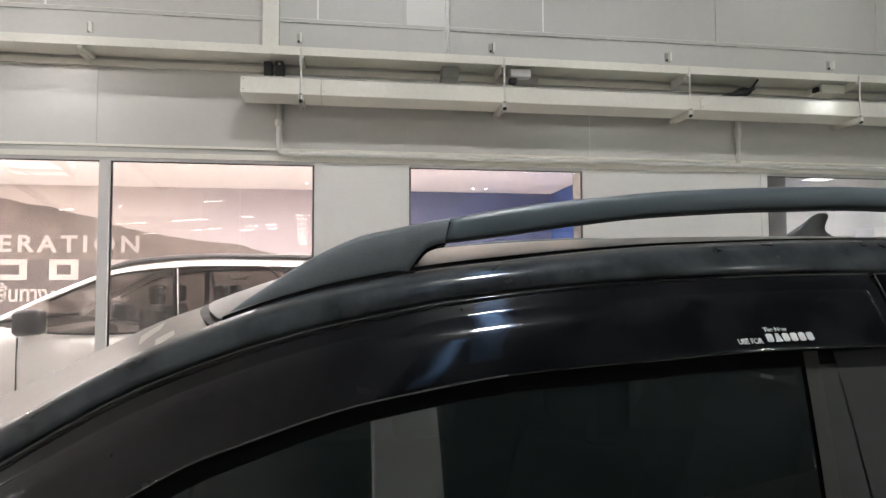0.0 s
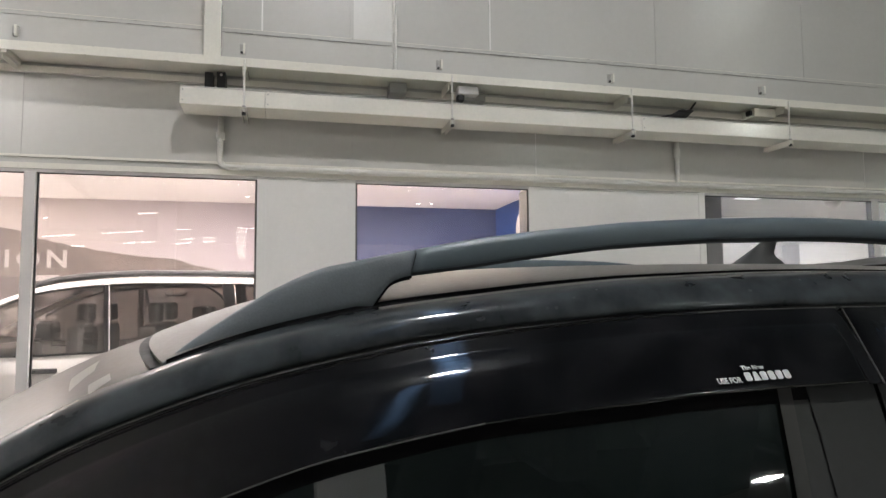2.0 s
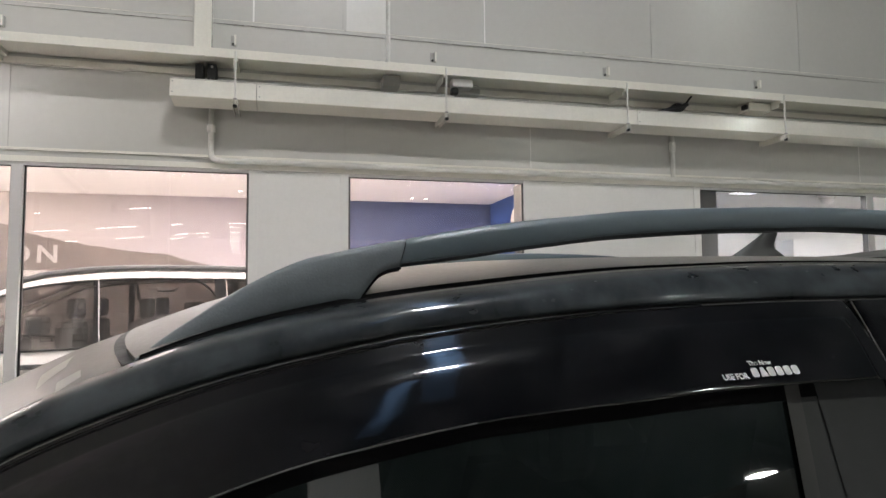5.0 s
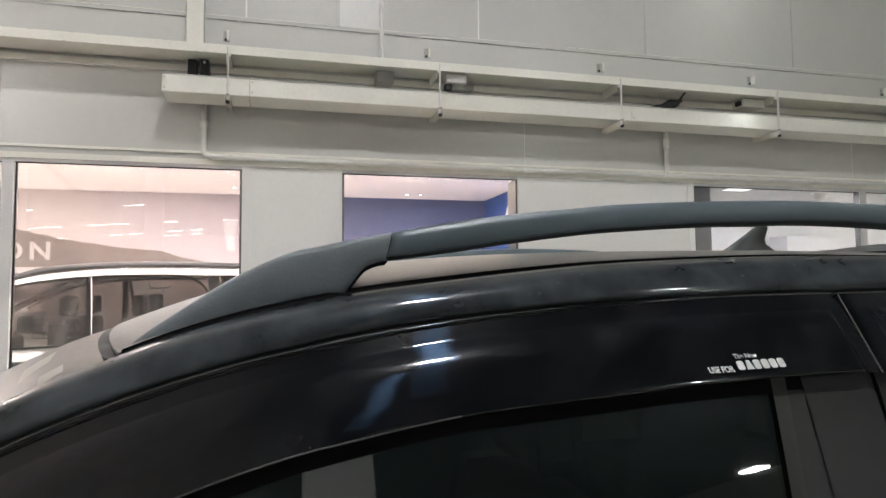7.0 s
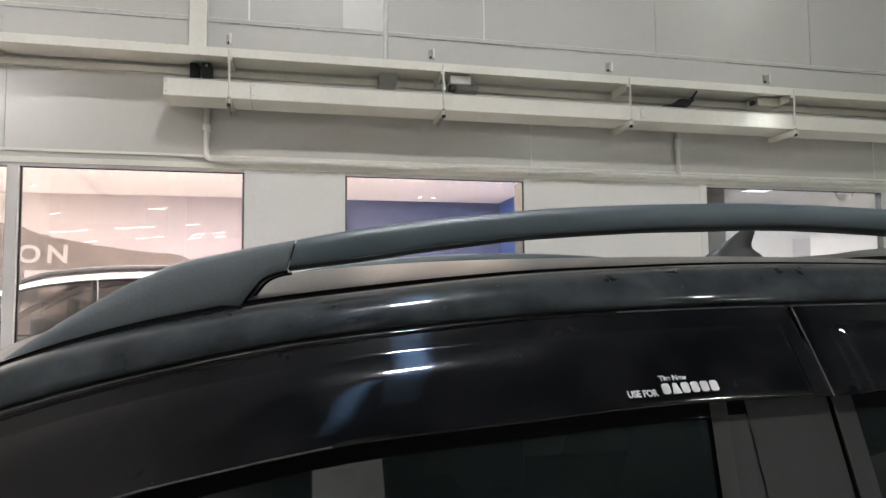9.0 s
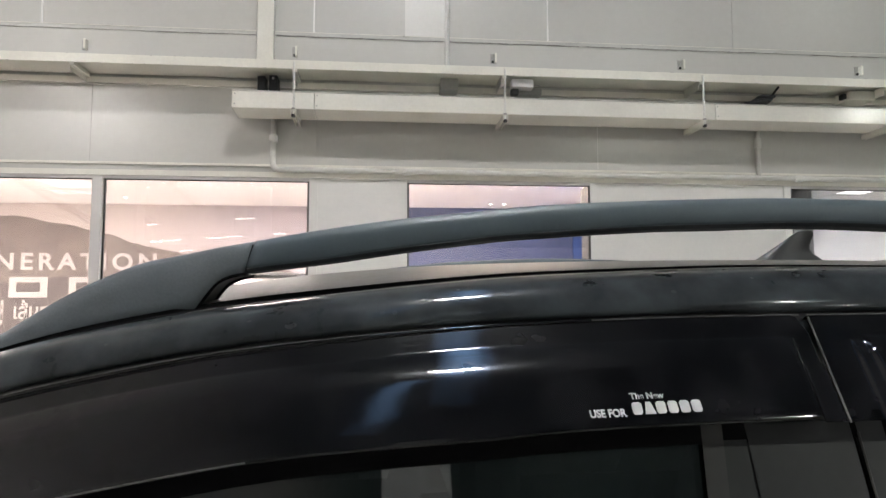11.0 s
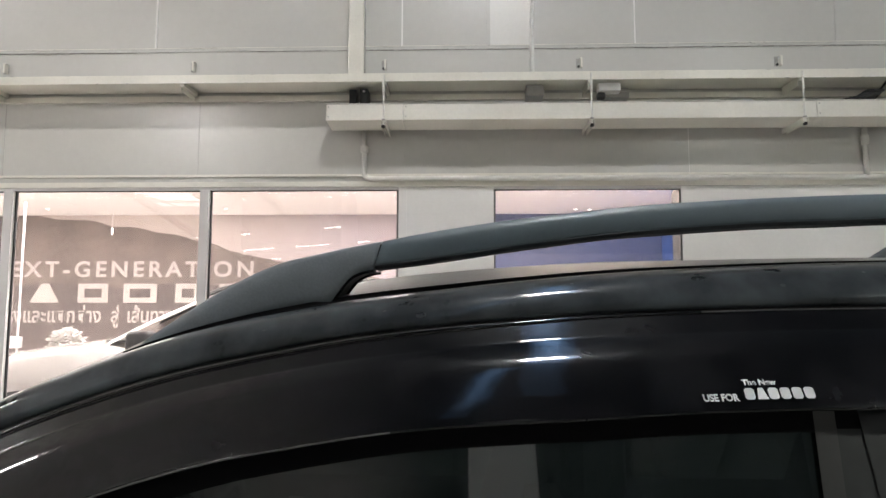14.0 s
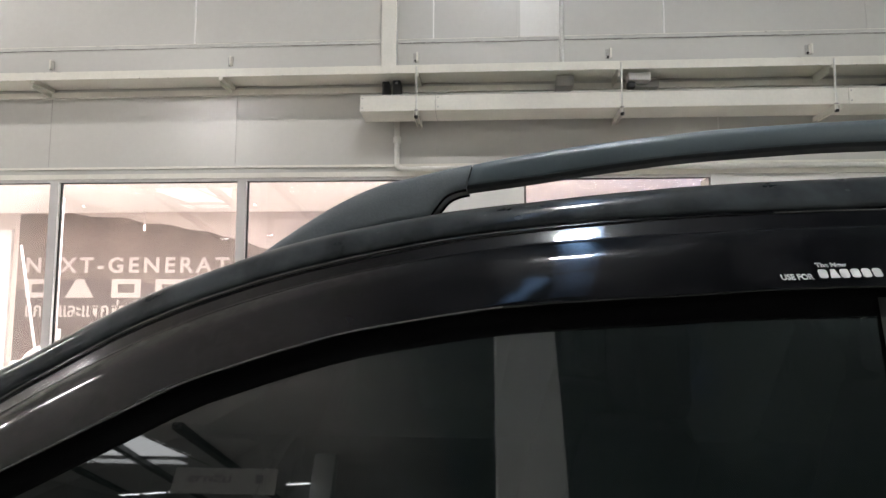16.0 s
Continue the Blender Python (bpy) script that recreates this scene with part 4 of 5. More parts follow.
# black moulding between windscreen and roof
rows = []
for v in np.linspace(0, 1, 41):
    bulge = 1 - abs(2 * v - 1) ** 2.5
    x = HEAD - 0.09 * bulge
    p, q = roof_point(x, v), roof_point(x - 0.008, v)
    rows.append([(p[0] + 0.002, p[1], p[2] - 0.006), (q[0] + 0.004, q[1], q[2] - 0.003), (q[0] - 0.006, q[1], q[2] - 0.004)])
part("header_moulding", loft(rows), GASKET, truck, smooth=True)


bead = curve([(-0.5, 0.0095), (0.1, 0.0092), (0.3, 0.0080), (0.5, 0.0060), (0.7, 0.0040), (0.86, 0.0030)])


def visor(side, x0, x1, body0, body1, name_label):
    """A smoked rain visor: flat flange all round, a ridge, a flat raised face and a thin rolled lower lip."""
    rows = []
    ends = (0.0, 0.0015, 0.003, 0.0045, 0.006, 0.009, 0.012, 0.013, 0.0145, 0.016, 0.018)
    xs = sorted({round(float(x), 5) for x in (*np.linspace(x0, x1, 90), *(body1 - e for e in ends), *(body0 + e for e in ends), x1 - 0.001, x1 - 0.003)})
    profile = ((0.0, -0.006), (0.0, 0.001), (0.012, 0.0022), (0.03, 0.0026), (0.20, 0.0026), (0.222, 0.0030), (0.238, 0.0039), (0.255, 0.0049), (0.33, 0.0080), (0.40, 0.0107), (0.435, 0.0116), (0.465, 0.0122), (0.495, 0.0126), (0.535, 0.0128), (0.60, 0.0129), (0.76, 0.0127), (0.95, 0.0118), (0.975, 0.0112), (0.985, 0.0106), (0.991, 0.0098), (0.994, 0.0086), (0.992, 0.0074), (0.982, 0.0070), (0.9, 0.0072))
    for x in xs:
        rise = min(1.0, max(0.0, (body1 - x) / 0.012), max(0.0, (x - body0) / 0.012) if body0 > x0 else 1.0)
        rise = rise ** 0.45 if rise > 0 else 0.0
        if body0 > x0:     # the rear visor's front end climbs in two steps
            rise = min(rise, 0.45 * min(1.0, max(0.0, (x - body0) / 0.004)) + 0.55 * min(1.0, max(0.0, (x - body0 - 0.013) / 0.005)))
        drop = 0.003 if x in (x0, x1) else 0.0
        yt, zt, yb, zb = y_seam(x) - 0.002, z_seam(x) - 0.002, y_lip(x), z_lip(x)
        out = Vector((0, -abs(zt - zb), yt - yb)).normalized()
        row = []
        for s, lift in profile:
            h = lift if lift < 0.0027 else 0.0026 + (lift - 0.0026) * rise
            slant = -0.014 * s * min(1.0, max(0.0, (x - 0.4) / 0.6))
            if x1 < 1.2:
                near_end = max(0.0, 1 - (x1 - x) / 0.03)
                slant -= 0.018 * near_end * max(0.0, 1 - max(0.0, s) / 0.055)
                slant += 0.0042 * near_end * min(1.0, max(0.0, (s - 0.46) / 0.05))
            row.append(side(tuple(Vector((x + slant, yt + (yb - yt) * s, zt + (zb - zt) * s)) + out * (h - drop))))
        rows.append(row)
    v = part("rain_visor", loft(rows), VISOR, truck, name_label, smooth=True)
    edge = [side((x, y_seam(x) - 0.0035, z_seam(x) - 0.0012)) for x in np.linspace(max(x0, -0.45), x1 - 0.004, 60)]
    part("flange_edge", tube(edge, 0.0011, 6), EDGE, v, "pale dusty flange edge with caught light")
    if x0 < 0:
        # a groove parts the flange's rolled upper edge from its flat
        rows = []
        for x in np.linspace(-0.46, 0.86, 80):
            yt, zt, yb, zb = y_seam(x) - 0.002, z_seam(x) - 0.002, y_lip(x), z_lip(x)
            down = Vector((0, yb - yt, zb - zt)).normalized()
            out = Vector((0, -abs(zt - zb), yt - yb)).normalized()
            w, half = bead(x), 0.0013 * min(1.0, max(0.15, (0.9 - x) / 0.4))
            rows.append([side(tuple(Vector((x, yt, zt)) + down * (w + k * half) + out * h)) for k, h in ((-1, 0.0022), (-0.9, 0.0031), (0.9, 0.0031), (1, 0.0022))])
        part("flange_groove", loft(rows), RUBBER, v)
        # a pale tube draws the light mirrored along the lower lip
        lip = []
        for x in np.linspace(-0.46, 0.46, 60):
            yt, zt, yb, zb = y_seam(x) - 0.002, z_seam(x) - 0.002, y_lip(x), z_lip(x)
            out = Vector((0, -abs(zt - zb), yt - yb)).normalized()
            lip.append(side(tuple(Vector((x - 0.014 * min(1.0, max(0.0, (x - 0.4) / 0.6)), yt + (yb - yt) * 0.985, zt + (zb - zt) * 0.985)) + out * 0.0103)))
        part("lip_edge", tube(lip, 0.0009, 6), EDGE, v, "pale highlight line on the lower lip")
        crest = [side(tuple(Vector((x, y_seam(x) - 0.002, z_seam(x) - 0.002)) + Vector((0, y_lip(x) - y_seam(x), z_lip(x) - z_seam(x))).normalized() * bead(x) * 0.5 + Vector((0, -0.8, 0.6)) * 0.0016)) for x in np.linspace(-0.46, 0.80, 70)]
        part("flange_bead", tube(crest, 0.0024, 8), VISOR, v, smooth=True)
    else:
        lead = []
        for q in np.linspace(0.03, 1.0, 24):
            yt, zt, yb, zb = y_seam(x0) - 0.002, z_seam(x0) - 0.002, y_lip(x0), z_lip(x0)
            out = Vector((0, -abs(zt - zb), yt - yb)).normalized()
            lead.append(side(tuple(Vector((x0 - 0.014 * q, yt + (yb - yt) * q, zt + (zb - zt) * q)) + out * 0.0024)))
        part("leading_edge", tube(lead, 0.0011, 6), EDGE, v, "pale line on the leading edge")
    return v


both_sides(lambda side: visor(side, -0.5, 1.0415, -0.5, 1.020, "glossy smoked black rain visor over the front door window"))
both_sides(lambda side: visor(side, 1.0475, 1.80, 1.084, 1.78, "glossy smoked black rain visor over the rear door window"))


def glass_y(z):
    """The side glass is one bowed sheet, upright in plan, leaning in towards the roof."""
    k = (1.67 - z) / 0.58
    return 0.851 - 0.136 * k - 0.012 * math.sin(math.pi * min(1.0, max(0.0, k)))


def glass_top(x):
    return min(z_seam(x) - 0.02, z_lip(x) + 0.02)


def glass_point(x, s):
    """Side glass: s 0 behind the visor's lip, 1 at the belt."""
    top = glass_top(x)
    z = top + (min(1.09, top - 0.02) - top) * s
    return (x, glass_y(z), z)


def side_window(side, x0, x1):
    rows = [[side(glass_point(x, s)) for s in np.linspace(0, 1, 24)] for x in np.linspace(x0, x1, 50)]
    part("side_glass", loft(rows), TINT, truck, "dark tinted side window", smooth=True)


both_sides(lambda side: side_window(side, -0.62, 0.917))
both_sides(lambda side: side_window(side, 1.09, 1.72))


def glass_frame(side, x0, x1):
    """Black channel from door frame to side glass, the visor's shade put into it."""
    rows = []
    for x in np.linspace(x0, x1, 60):
        low, mid = z_lip(x) - 0.026, z_lip(x) + 0.012
        rows.append([side((x, y, z)) for y, z in ((y_seam(x) + 0.014, z_seam(x) - 0.02), (glass_y(mid) - 0.005, mid), (glass_y(low + 0.004) - 0.0045, low + 0.004), (glass_y(low) - 0.001, low), (glass_y(low) + 0.004, low - 0.001))])
    part("shaded_channel", loft(rows), RUBBER, truck, "black glass channel with the visor's shade", smooth=True)


both_sides(lambda side: glass_frame(side, -0.50, 1.72))


def door_pillar(side, x0, x1, lift, mat, label, name="door_pillar", lean=(0.0, 0.0)):
    rows = []
    for x in np.linspace(x0, x1, 6):
        zs = np.linspace(z_lip(x) - 0.004, 1.09, 16)
        slant = lean[0] + (lean[1] - lean[0]) * (x - x0) / (x1 - x0)
        rows.append([side((x + slant * (1.55 - z), glass_y(z) - lift, z)) for z in zs])
    part(name, loft(rows), mat, truck, label, smooth=True)


both_sides(lambda side: door_pillar(side, 0.906, 0.929, 0.0050, RUN, "grey felt-edged window run", "window_run", (-0.06, -0.06)))
both_sides(lambda side: door_pillar(side, 0.929, 0.956, 0.0042, PILLAR, "", "pillar_step", (-0.06, 0.05)))
both_sides(lambda side: door_pillar(side, 0.956, 1.073, 0.0060, PILLAR, "satin black door pillar", lean=(0.05, 0.05)))
both_sides(lambda side: door_pillar(side, 1.073, 1.0795, 0.0005, RUBBER, "", "door_gap", (0.05, 0.05)))
both_sides(lambda side: part("door_edge", tube([side((1.0795 + 0.05 * (1.55 - z), glass_y(z) - 0.0075, z)) for z in np.linspace(1.565, 1.09, 20)], 0.0013, 6), EDGE, truck, "pale line on the rear door edge"))
both_sides(lambda side: door_pillar(side, 1.0795, 1.11, 0.0065, PILLAR, "satin black door pillar", lean=(0.05, 0.05)))
both_sides(lambda side: door_pillar(side, 0.90, 1.12, -0.012, GASKET, "", "pillar_core"))
both_sides(lambda side: door_pillar(side, 1.715, 1.95, 0.004, PAINT, "black rear cab pillar"))


def rail(side):
    rows = []
    for x in np.linspace(0.424, 1.66, 70):
        t, b = z_rail(x), z_under(x)
        shear = 0.011 * max(0.0, 1 - (x - 0.424) / 0.1)
        ring = ((0.9580, 0.0), (0.9535, 0.06), (0.9506, 0.115), (0.9500, 0.16), (0.9528, 0.62), (0.9538, 0.72), (0.9556, 0.80), (0.9600, 0.92), (0.9630, 0.97), (0.970, 1.0), (0.982, 0.95), (0.990, 0.82), (0.993, 0.1), (0.992, 0.0))
        rows.append([side((x - shear * (1 - k), y, b + (t - b) * k)) for y, k in ring])
    rail_part = part("roof_rail", loft(rows, closed=True, caps=True), RAIL, truck, "satin grey arched roof rail", smooth=True)
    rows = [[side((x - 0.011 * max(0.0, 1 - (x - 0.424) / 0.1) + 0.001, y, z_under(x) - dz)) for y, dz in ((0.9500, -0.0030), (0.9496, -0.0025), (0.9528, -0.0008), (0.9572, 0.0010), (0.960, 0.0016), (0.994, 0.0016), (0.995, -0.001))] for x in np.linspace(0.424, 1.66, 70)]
    part("rail_underside", loft(rows), RAIL_SHADE, rail_part, "rail underside in a shaded rail grey")
    for x0, x1, ends in ((0.075, 0.4215, 1), (1.66, 1.91, -1)):
        rows = []
        for x in np.linspace(x0, x1, 90):
            t = z_rail(x)
            lag = 0.011 * min(1.0, max(0.0, (x - 0.37) / 0.05)) if ends > 0 else 0.0
            if ends > 0:
                b = z_foot(x) if x < 0.354 else z_hollow(x - lag)
                b = min(b, t - 0.002)
            else:
                b = z_edge(x) - 0.004 if x > 1.72 else z_edge(x) - 0.004 + 0.03 * (1.72 - x) / 0.06
            h = t - b
            w = 0.006 * (1 - min(1, h / 0.05))
            rows.append([side((p[0] - lag * (t - p[2]) / max(0.02, h), p[1], p[2])) for p in ((x, 0.958, b), (x, 0.949 + w, b + 0.02 * h), (x, 0.9485 + w, b + 0.25 * h), (x, 0.950 + w, b + 0.6 * h), (x, 0.953 + w, t - 0.12 * h), (x, 0.957 + w, t - 0.04 * h), (x, 0.969, t), (x, 0.982 - w, t - 0.06 * h), (x, 0.990 - w, t - 0.3 * h), (x, 0.996 - w, b + 0.1 * h), (x, 0.990 - w, b))])
        part("rail_foot", loft(rows, closed=True, caps=True), FOOT, truck, "grained grey plastic rail foot", smooth=True)
    rows = []
    for x in np.linspace(0.11, 0.356, 30):
        k = min(1.0, max(0.0, (x - 0.20) / 0.14))
        rows.append([side((x, 0.945, z_foot(x) - 0.004)), side((x, 0.9475, z_foot(x) - 0.0015 + 0.0011 * k)), side((x, 0.9482, z_foot(x) - 0.0012 + 0.0027 * k)), side((x, 0.96, z_foot(x) - 0.001 + 0.0033 * k))])
    part("foot_gasket", loft(rows), RUBBER, truck)
    part("joint_seal", box(0.4155, 0.4215, *sorted((side((0, 0.957, 0))[1], side((0, 0.982, 0))[1])), 1.742, 1.772), GASKET, truck)
    # rubber rim along the foot's hollow, its underside and the seal at its lower corner
    xs = np.linspace(0.353, 0.413, 22)
    part("foot_rim", tube([side((x, 0.9515, z_hollow(x) - 0.0012)) for x in xs], 0.0021, 6), RUBBER, truck)
    part("foot_underside", loft([[side((x + 0.002 * k, y, z_hollow(x) - 0.0015)) for k, y in ((0, 0.954), (1, 0.972), (2, 0.996))] for x in xs]), FIN, truck, smooth=True)
    part("foot_inner_rim", tube([side((x + 0.004, 0.990, z_hollow(x) - 0.002)) for x in xs], 0.0024, 6), RUBBER, truck)
    part("corner_seal", tube([side(p) for p in ((0.347, 0.9445, 1.6868), (0.356, 0.9450, 1.6900), (0.366, 0.950, 1.6925), (0.378, 0.956, 1.6945))], 0.0040, 8), RUBBER, truck)


both_sides(rail)

# dried water spots on the near roof side
for x, a, r in ((0.483, 0.16, 0.0055), (0.577, 0.20, 0.003), (0.590, 0.19, 0.003), (0.44, 0.30, 0.002), (0.62, 0.35, 0.0025), (0.66, 0.5, 0.002), (0.90, 0.25, 0.003), (1.0, 0.45, 0.002), (0.30, 0.3, 0.002)):
    ys, zs, ye, ze = y_seam(x), z_seam(x) + 0.004, y_edge(x), z_edge(x)
    rows = []
    for t in np.linspace(0, 2 * math.pi, 21):
        row = []
        for k in (0.02, 0.5, 1.0):
            q = k * r * (1 + 0.12 * math.sin(2 * t + x * 30))
            px = x + q * math.cos(t)
            y, z = section(a + q * math.sin(t) / 0.115, y_seam(px), z_seam(px) + 0.002, y_edge(px), z_edge(px))
            row.append((px, y - 0.0004, z + 0.0003))
        rows.append(row)
    spot = loft(rows)
    part("water_spot", spot, SPOT, truck, "dried pale water spot", smooth=True)

# shark fin aerial
FIN_X, FIN_L, FIN_Z, FIN_H = 1.415, 0.215, 1.783, 0.090
front = curve([(0.0, 0.0), (0.25, 0.17), (0.5, 0.34), (0.75, 0.50), (0.9, 0.59), (1.0, 0.68)])
back = curve([(0.0, 1.0), (0.15, 0.95), (0.3, 0.87), (0.40, 0.80), (0.5, 0.775), (0.75, 0.80), (0.93, 0.825), (1.0, 0.80)])
rows = []
for t in np.linspace(0, 1, 22):
    xa, xb = FIN_X + FIN_L * front(t), FIN_X + FIN_L * back(t)
    w = 0.030 * (1 - t) ** 1.5 + 0.0045
    rows.append([((xa + xb) / 2 + (xb - xa) / 2 * math.cos(q), YC + w * math.sin(q) * (0.75 - 0.25 * math.cos(q)), FIN_Z - 0.004 + FIN_H * t) for q in np.linspace(0, 2 * math.pi, 20, endpoint=False)])
part("aerial", loft(rows, closed=True, caps=True), FIN, truck, "dark grey shark fin aerial on the roof", smooth=True)

# low spoiler across the rear of the roof
rows = []
for x in np.linspace(1.60, 2.03, 14):
    t = (x - 1.60) / 0.43
    rows.append([(x, YC + 0.46 * s, z_crown(min(x, 1.95)) + (0.003 + 0.075 * t) * (1 - abs(s) ** 3) - 0.004) for s in np.linspace(-1, 1, 17)])
rows.append([(2.035, YC + 0.46 * s, z_crown(1.95) + 0.03 * (1 - abs(s) ** 3) - 0.03) for s in np.linspace(-1, 1, 17)])
part("roof_spoiler", loft(rows), FIN, truck, "dark satin roof spoiler", smooth=True)

# white print on the front visor
def on_visor(x, z, lift=0.0135):
    zt, zb = z_seam(x) - 0.002, z_lip(x)
    s = (zt - z) / (zt - zb)
    yt, yb = y_seam(x) - 0.002, y_lip(x)
    return yt + (yb - yt) * s


lean = math.atan2(y_seam(0.82) - y_lip(0.82), z_seam(0.82) - z_lip(0.82))
flat = Matrix.Translation((0, 0, 0)) @ Matrix.Rotation(math.pi / 2 - lean, 4, "X")


def print_at(x, z):
    out = Vector((0, -math.cos(lean), math.sin(lean))) * 0.0137
    return Matrix.Translation((x, on_visor(x, z) + out.y, z + out.z)) @ Matrix.Rotation(radians(-1.2), 4, "Y") @ flat


lettering("USE FOR", 0.0078, PRINT, truck, print_at(0.7712, 1.5865), "print", 0.0002, width=0.0355, bold=0.045)
lettering("The New", 0.0062, PRINT, truck, print_at(0.8138, 1.6015), "print", 0.0002, width=0.034, bold=0.04)
for k in range(6):
    bm = name_shape("wedge", 0.0, 0.0108, 0.0, 0.0, 0.0128, 0.0030) if k == 1 else letter_block(0.0, 0.0098, 0.0, 0.0, 0.0128, slant=0.05, cut=0.2)
    bmesh.ops.transform(bm, matrix=print_at(0.8130 + 0.0118 * k, 1.5885 + 0.0003 * k) @ Matrix.Diagonal((1, 1, 0.1, 1)) @ Matrix.Rotation(radians(-90), 4, "X"), verts=bm.verts)
    part("print_shape", bm, PRINT, truck)

# lower body: a skin with wheel arches, bonnet, load bed
AX1, AX2, WR = -1.10, 2.17, 0.385


def sill(x):
    z = 0.45
    for a in (AX1, AX2):
        if abs(x - a) < 0.47:
            z = max(z, 0.38 + math.sqrt(0.47**2 - (x - a) ** 2))
    return z


z_belt = curve([(-2.0, 0.92), (-1.9, 1.02), (-1.5, 1.09), (-0.8, 1.13), (-0.5, 1.12), (0, 1.10), (0.6, 1.10), (1.2, 1.10), (1.9, 1.10), (2.1, 1.115), (2.7, 1.13), (3.35, 1.14)])
y_nose = curve([(-2.02, 0.95), (-1.9, 0.74), (-1.6, 0.66), (-1.0, 0.635), (0, 0.625), (2.5, 0.625), (3.2, 0.65), (3.36, 0.70)])


def flank(side):
    rows = []
    for x in np.linspace(-2.0, 3.35, 150):
        b, y, s = z_belt(x), y_nose(x), sill(x)
        rows.append([side(p) for p in ((x, y + 0.09, b), (x, y + 0.05, b - 0.03), (x, y + 0.015, b - 0.10), (x, y, b - 0.2 if b - 0.2 > s + 0.1 else s + 0.1), (x, y + 0.004, s + 0.05), (x, y + 0.02, s), (x, y + 0.10, s))])
    part("flank", loft(rows), PAINT, truck, "glossy black body side", smooth=True)
    for a in (AX1, AX2):
        rim_pts = [side((a + 0.48 * math.cos(t), 0.612, 0.38 + 0.48 * math.sin(t))) for t in np.linspace(0.15, math.pi - 0.15, 24)]
        part("arch_flare", tube(rim_pts, 0.035, 8), BLACKPL, truck)
        c = side((a, 0.78, 0))
        w = part("wheel", tube([(a, c[1] - 0.125, WR), (a, c[1] + 0.125, WR)], 0.25, 28), RIM, truck)
        rows = []
        for t in np.linspace(0, 2 * math.pi, 40):
            rows.append([(a + r * math.cos(t), c[1] + dy, WR + r * math.sin(t)) for r, dy in ((0.25, -0.12), (0.33, -0.135), (0.375, -0.11), (0.385, 0), (0.375, 0.11), (0.33, 0.135), (0.25, 0.12))])
        part("tyre", loft(rows), TYRE, w, smooth=True)
        for k in range(6):
            t = k * math.pi / 3
            o = side((0, 0.652, 0))[1]
            part("spoke", tube([(a, o, WR), (a + 0.24 * math.cos(t), o, WR + 0.24 * math.sin(t))], 0.028, 6), RIM, w)
    for x in (0.86, 1.70):
        o = side((0, 0.605, 0))[1]
        part("door_handle", box(x - 0.11, x + 0.11, o - 0.018, o + 0.018, 0.98, 1.015, 0.008), BLACKPL, truck)
    for x in (-0.55, 1.045, 1.98):
        o = side((0, 0.624, 0))[1]
        part("door_gap", box(x - 0.003, x + 0.003, o - 0.004, o + 0.03, 0.5, 1.0), GASKET, truck)


both_sides(flank)
rows = [[(x, y_nose(x) + 0.085 + (2 * YC - 2 * y_nose(x) - 0.17) * v, z_belt(x) - 0.003 + 0.07 * (1 - abs(2 * v - 1) ** 3)) for v in np.linspace(0, 1, 21)] for x in np.linspace(-2.0, -0.66, 30)]
part("bonnet", loft(rows), PAINT, truck, "glossy black bonnet", smooth=True)
part("grille", box(-2.06, -1.98, 0.98, 2.2, 0.55, 0.92, 0.02), BLACKPL, truck)
part("bumper", box(-2.1, -1.95, 0.80, 2.38, 0.38, 0.58, 0.05), BLACKPL, truck)
both_sides(lambda side: part("headlight", box(-1.99, -1.86, *sorted((side((0, 0.72, 0))[1], side((0, 1.0, 0))[1])), 0.80, 0.94, 0.03), LENS, truck))
part("bed_floor", box(2.05, 3.3, 0.72, 2.46, 0.80, 0.84), BLACKPL, truck)
part("bed_front", box(2.0, 2.06, 0.72, 2.46, 0.80, 1.12, 0.01), PAINT, truck)
part("tailgate", box(3.3, 3.36, 0.72, 2.46, 0.62, 1.13, 0.015), PAINT, truck)
part("rear_bumper", box(3.34, 3.5, 0.75, 2.43, 0.45, 0.60, 0.03), BLACKPL, truck)
rows = [[(1.95 + 0.10 * (1 - s), y_edge(1.95) + 0.02 - 0.10 * (1 - s) + (2 * YC - 2 * (y_edge(1.95) + 0.02 - 0.10 * (1 - s))) * v, 1.10 + 0.62 * s) for v in np.linspace(0, 1, 9)] for s in np.linspace(0, 1, 6)]
part("rear_window", loft(rows), TINT, truck, "dark tinted rear window")
part("underbody", box(-1.8, 3.2, 0.82, 2.36, 0.36, 0.46), BLACKPL, truck)


def mirror(side):
    c = side((-0.42, 0.545, 1.16))
    bm = bmesh.new()
    bmesh.ops.create_uvsphere(bm, u_segments=20, v_segments=12, radius=1)
    bmesh.ops.scale(bm, verts=bm.verts, vec=(0.06, 0.12, 0.085))
    bmesh.ops.translate(bm, verts=bm.verts, vec=c)
    m = part("door_mirror", bm, PAINT, truck, smooth=True)
    part("mirror_arm", tube([(c[0], c[1], 1.10), side((-0.42, 0.70, 1.08))], 0.025, 8), BLACKPL, m)


both_sides(mirror)

# cabin, dim behind the tinted glass
part("cabin_floor", box(-0.7, 1.95, 0.80, 2.38, 0.46, 0.52), CABIN, truck)
part("dashboard", box(-0.72, -0.35, 0.80, 2.38, 0.75, 1.10, 0.05), CABIN, truck)
rows = [[(x, y_edge(x) + 0.06 + (2 * YC - 2 * y_edge(x) - 0.12) * v, z_edge(x) - 0.02 + 0.04 * (1 - abs(2 * v - 1) ** 2)) for v in np.linspace(0, 1, 9)] for x in np.linspace(0.12, 1.93, 12)]
part("headlining", loft(rows), CABIN_PALE, truck, "grey headlining")


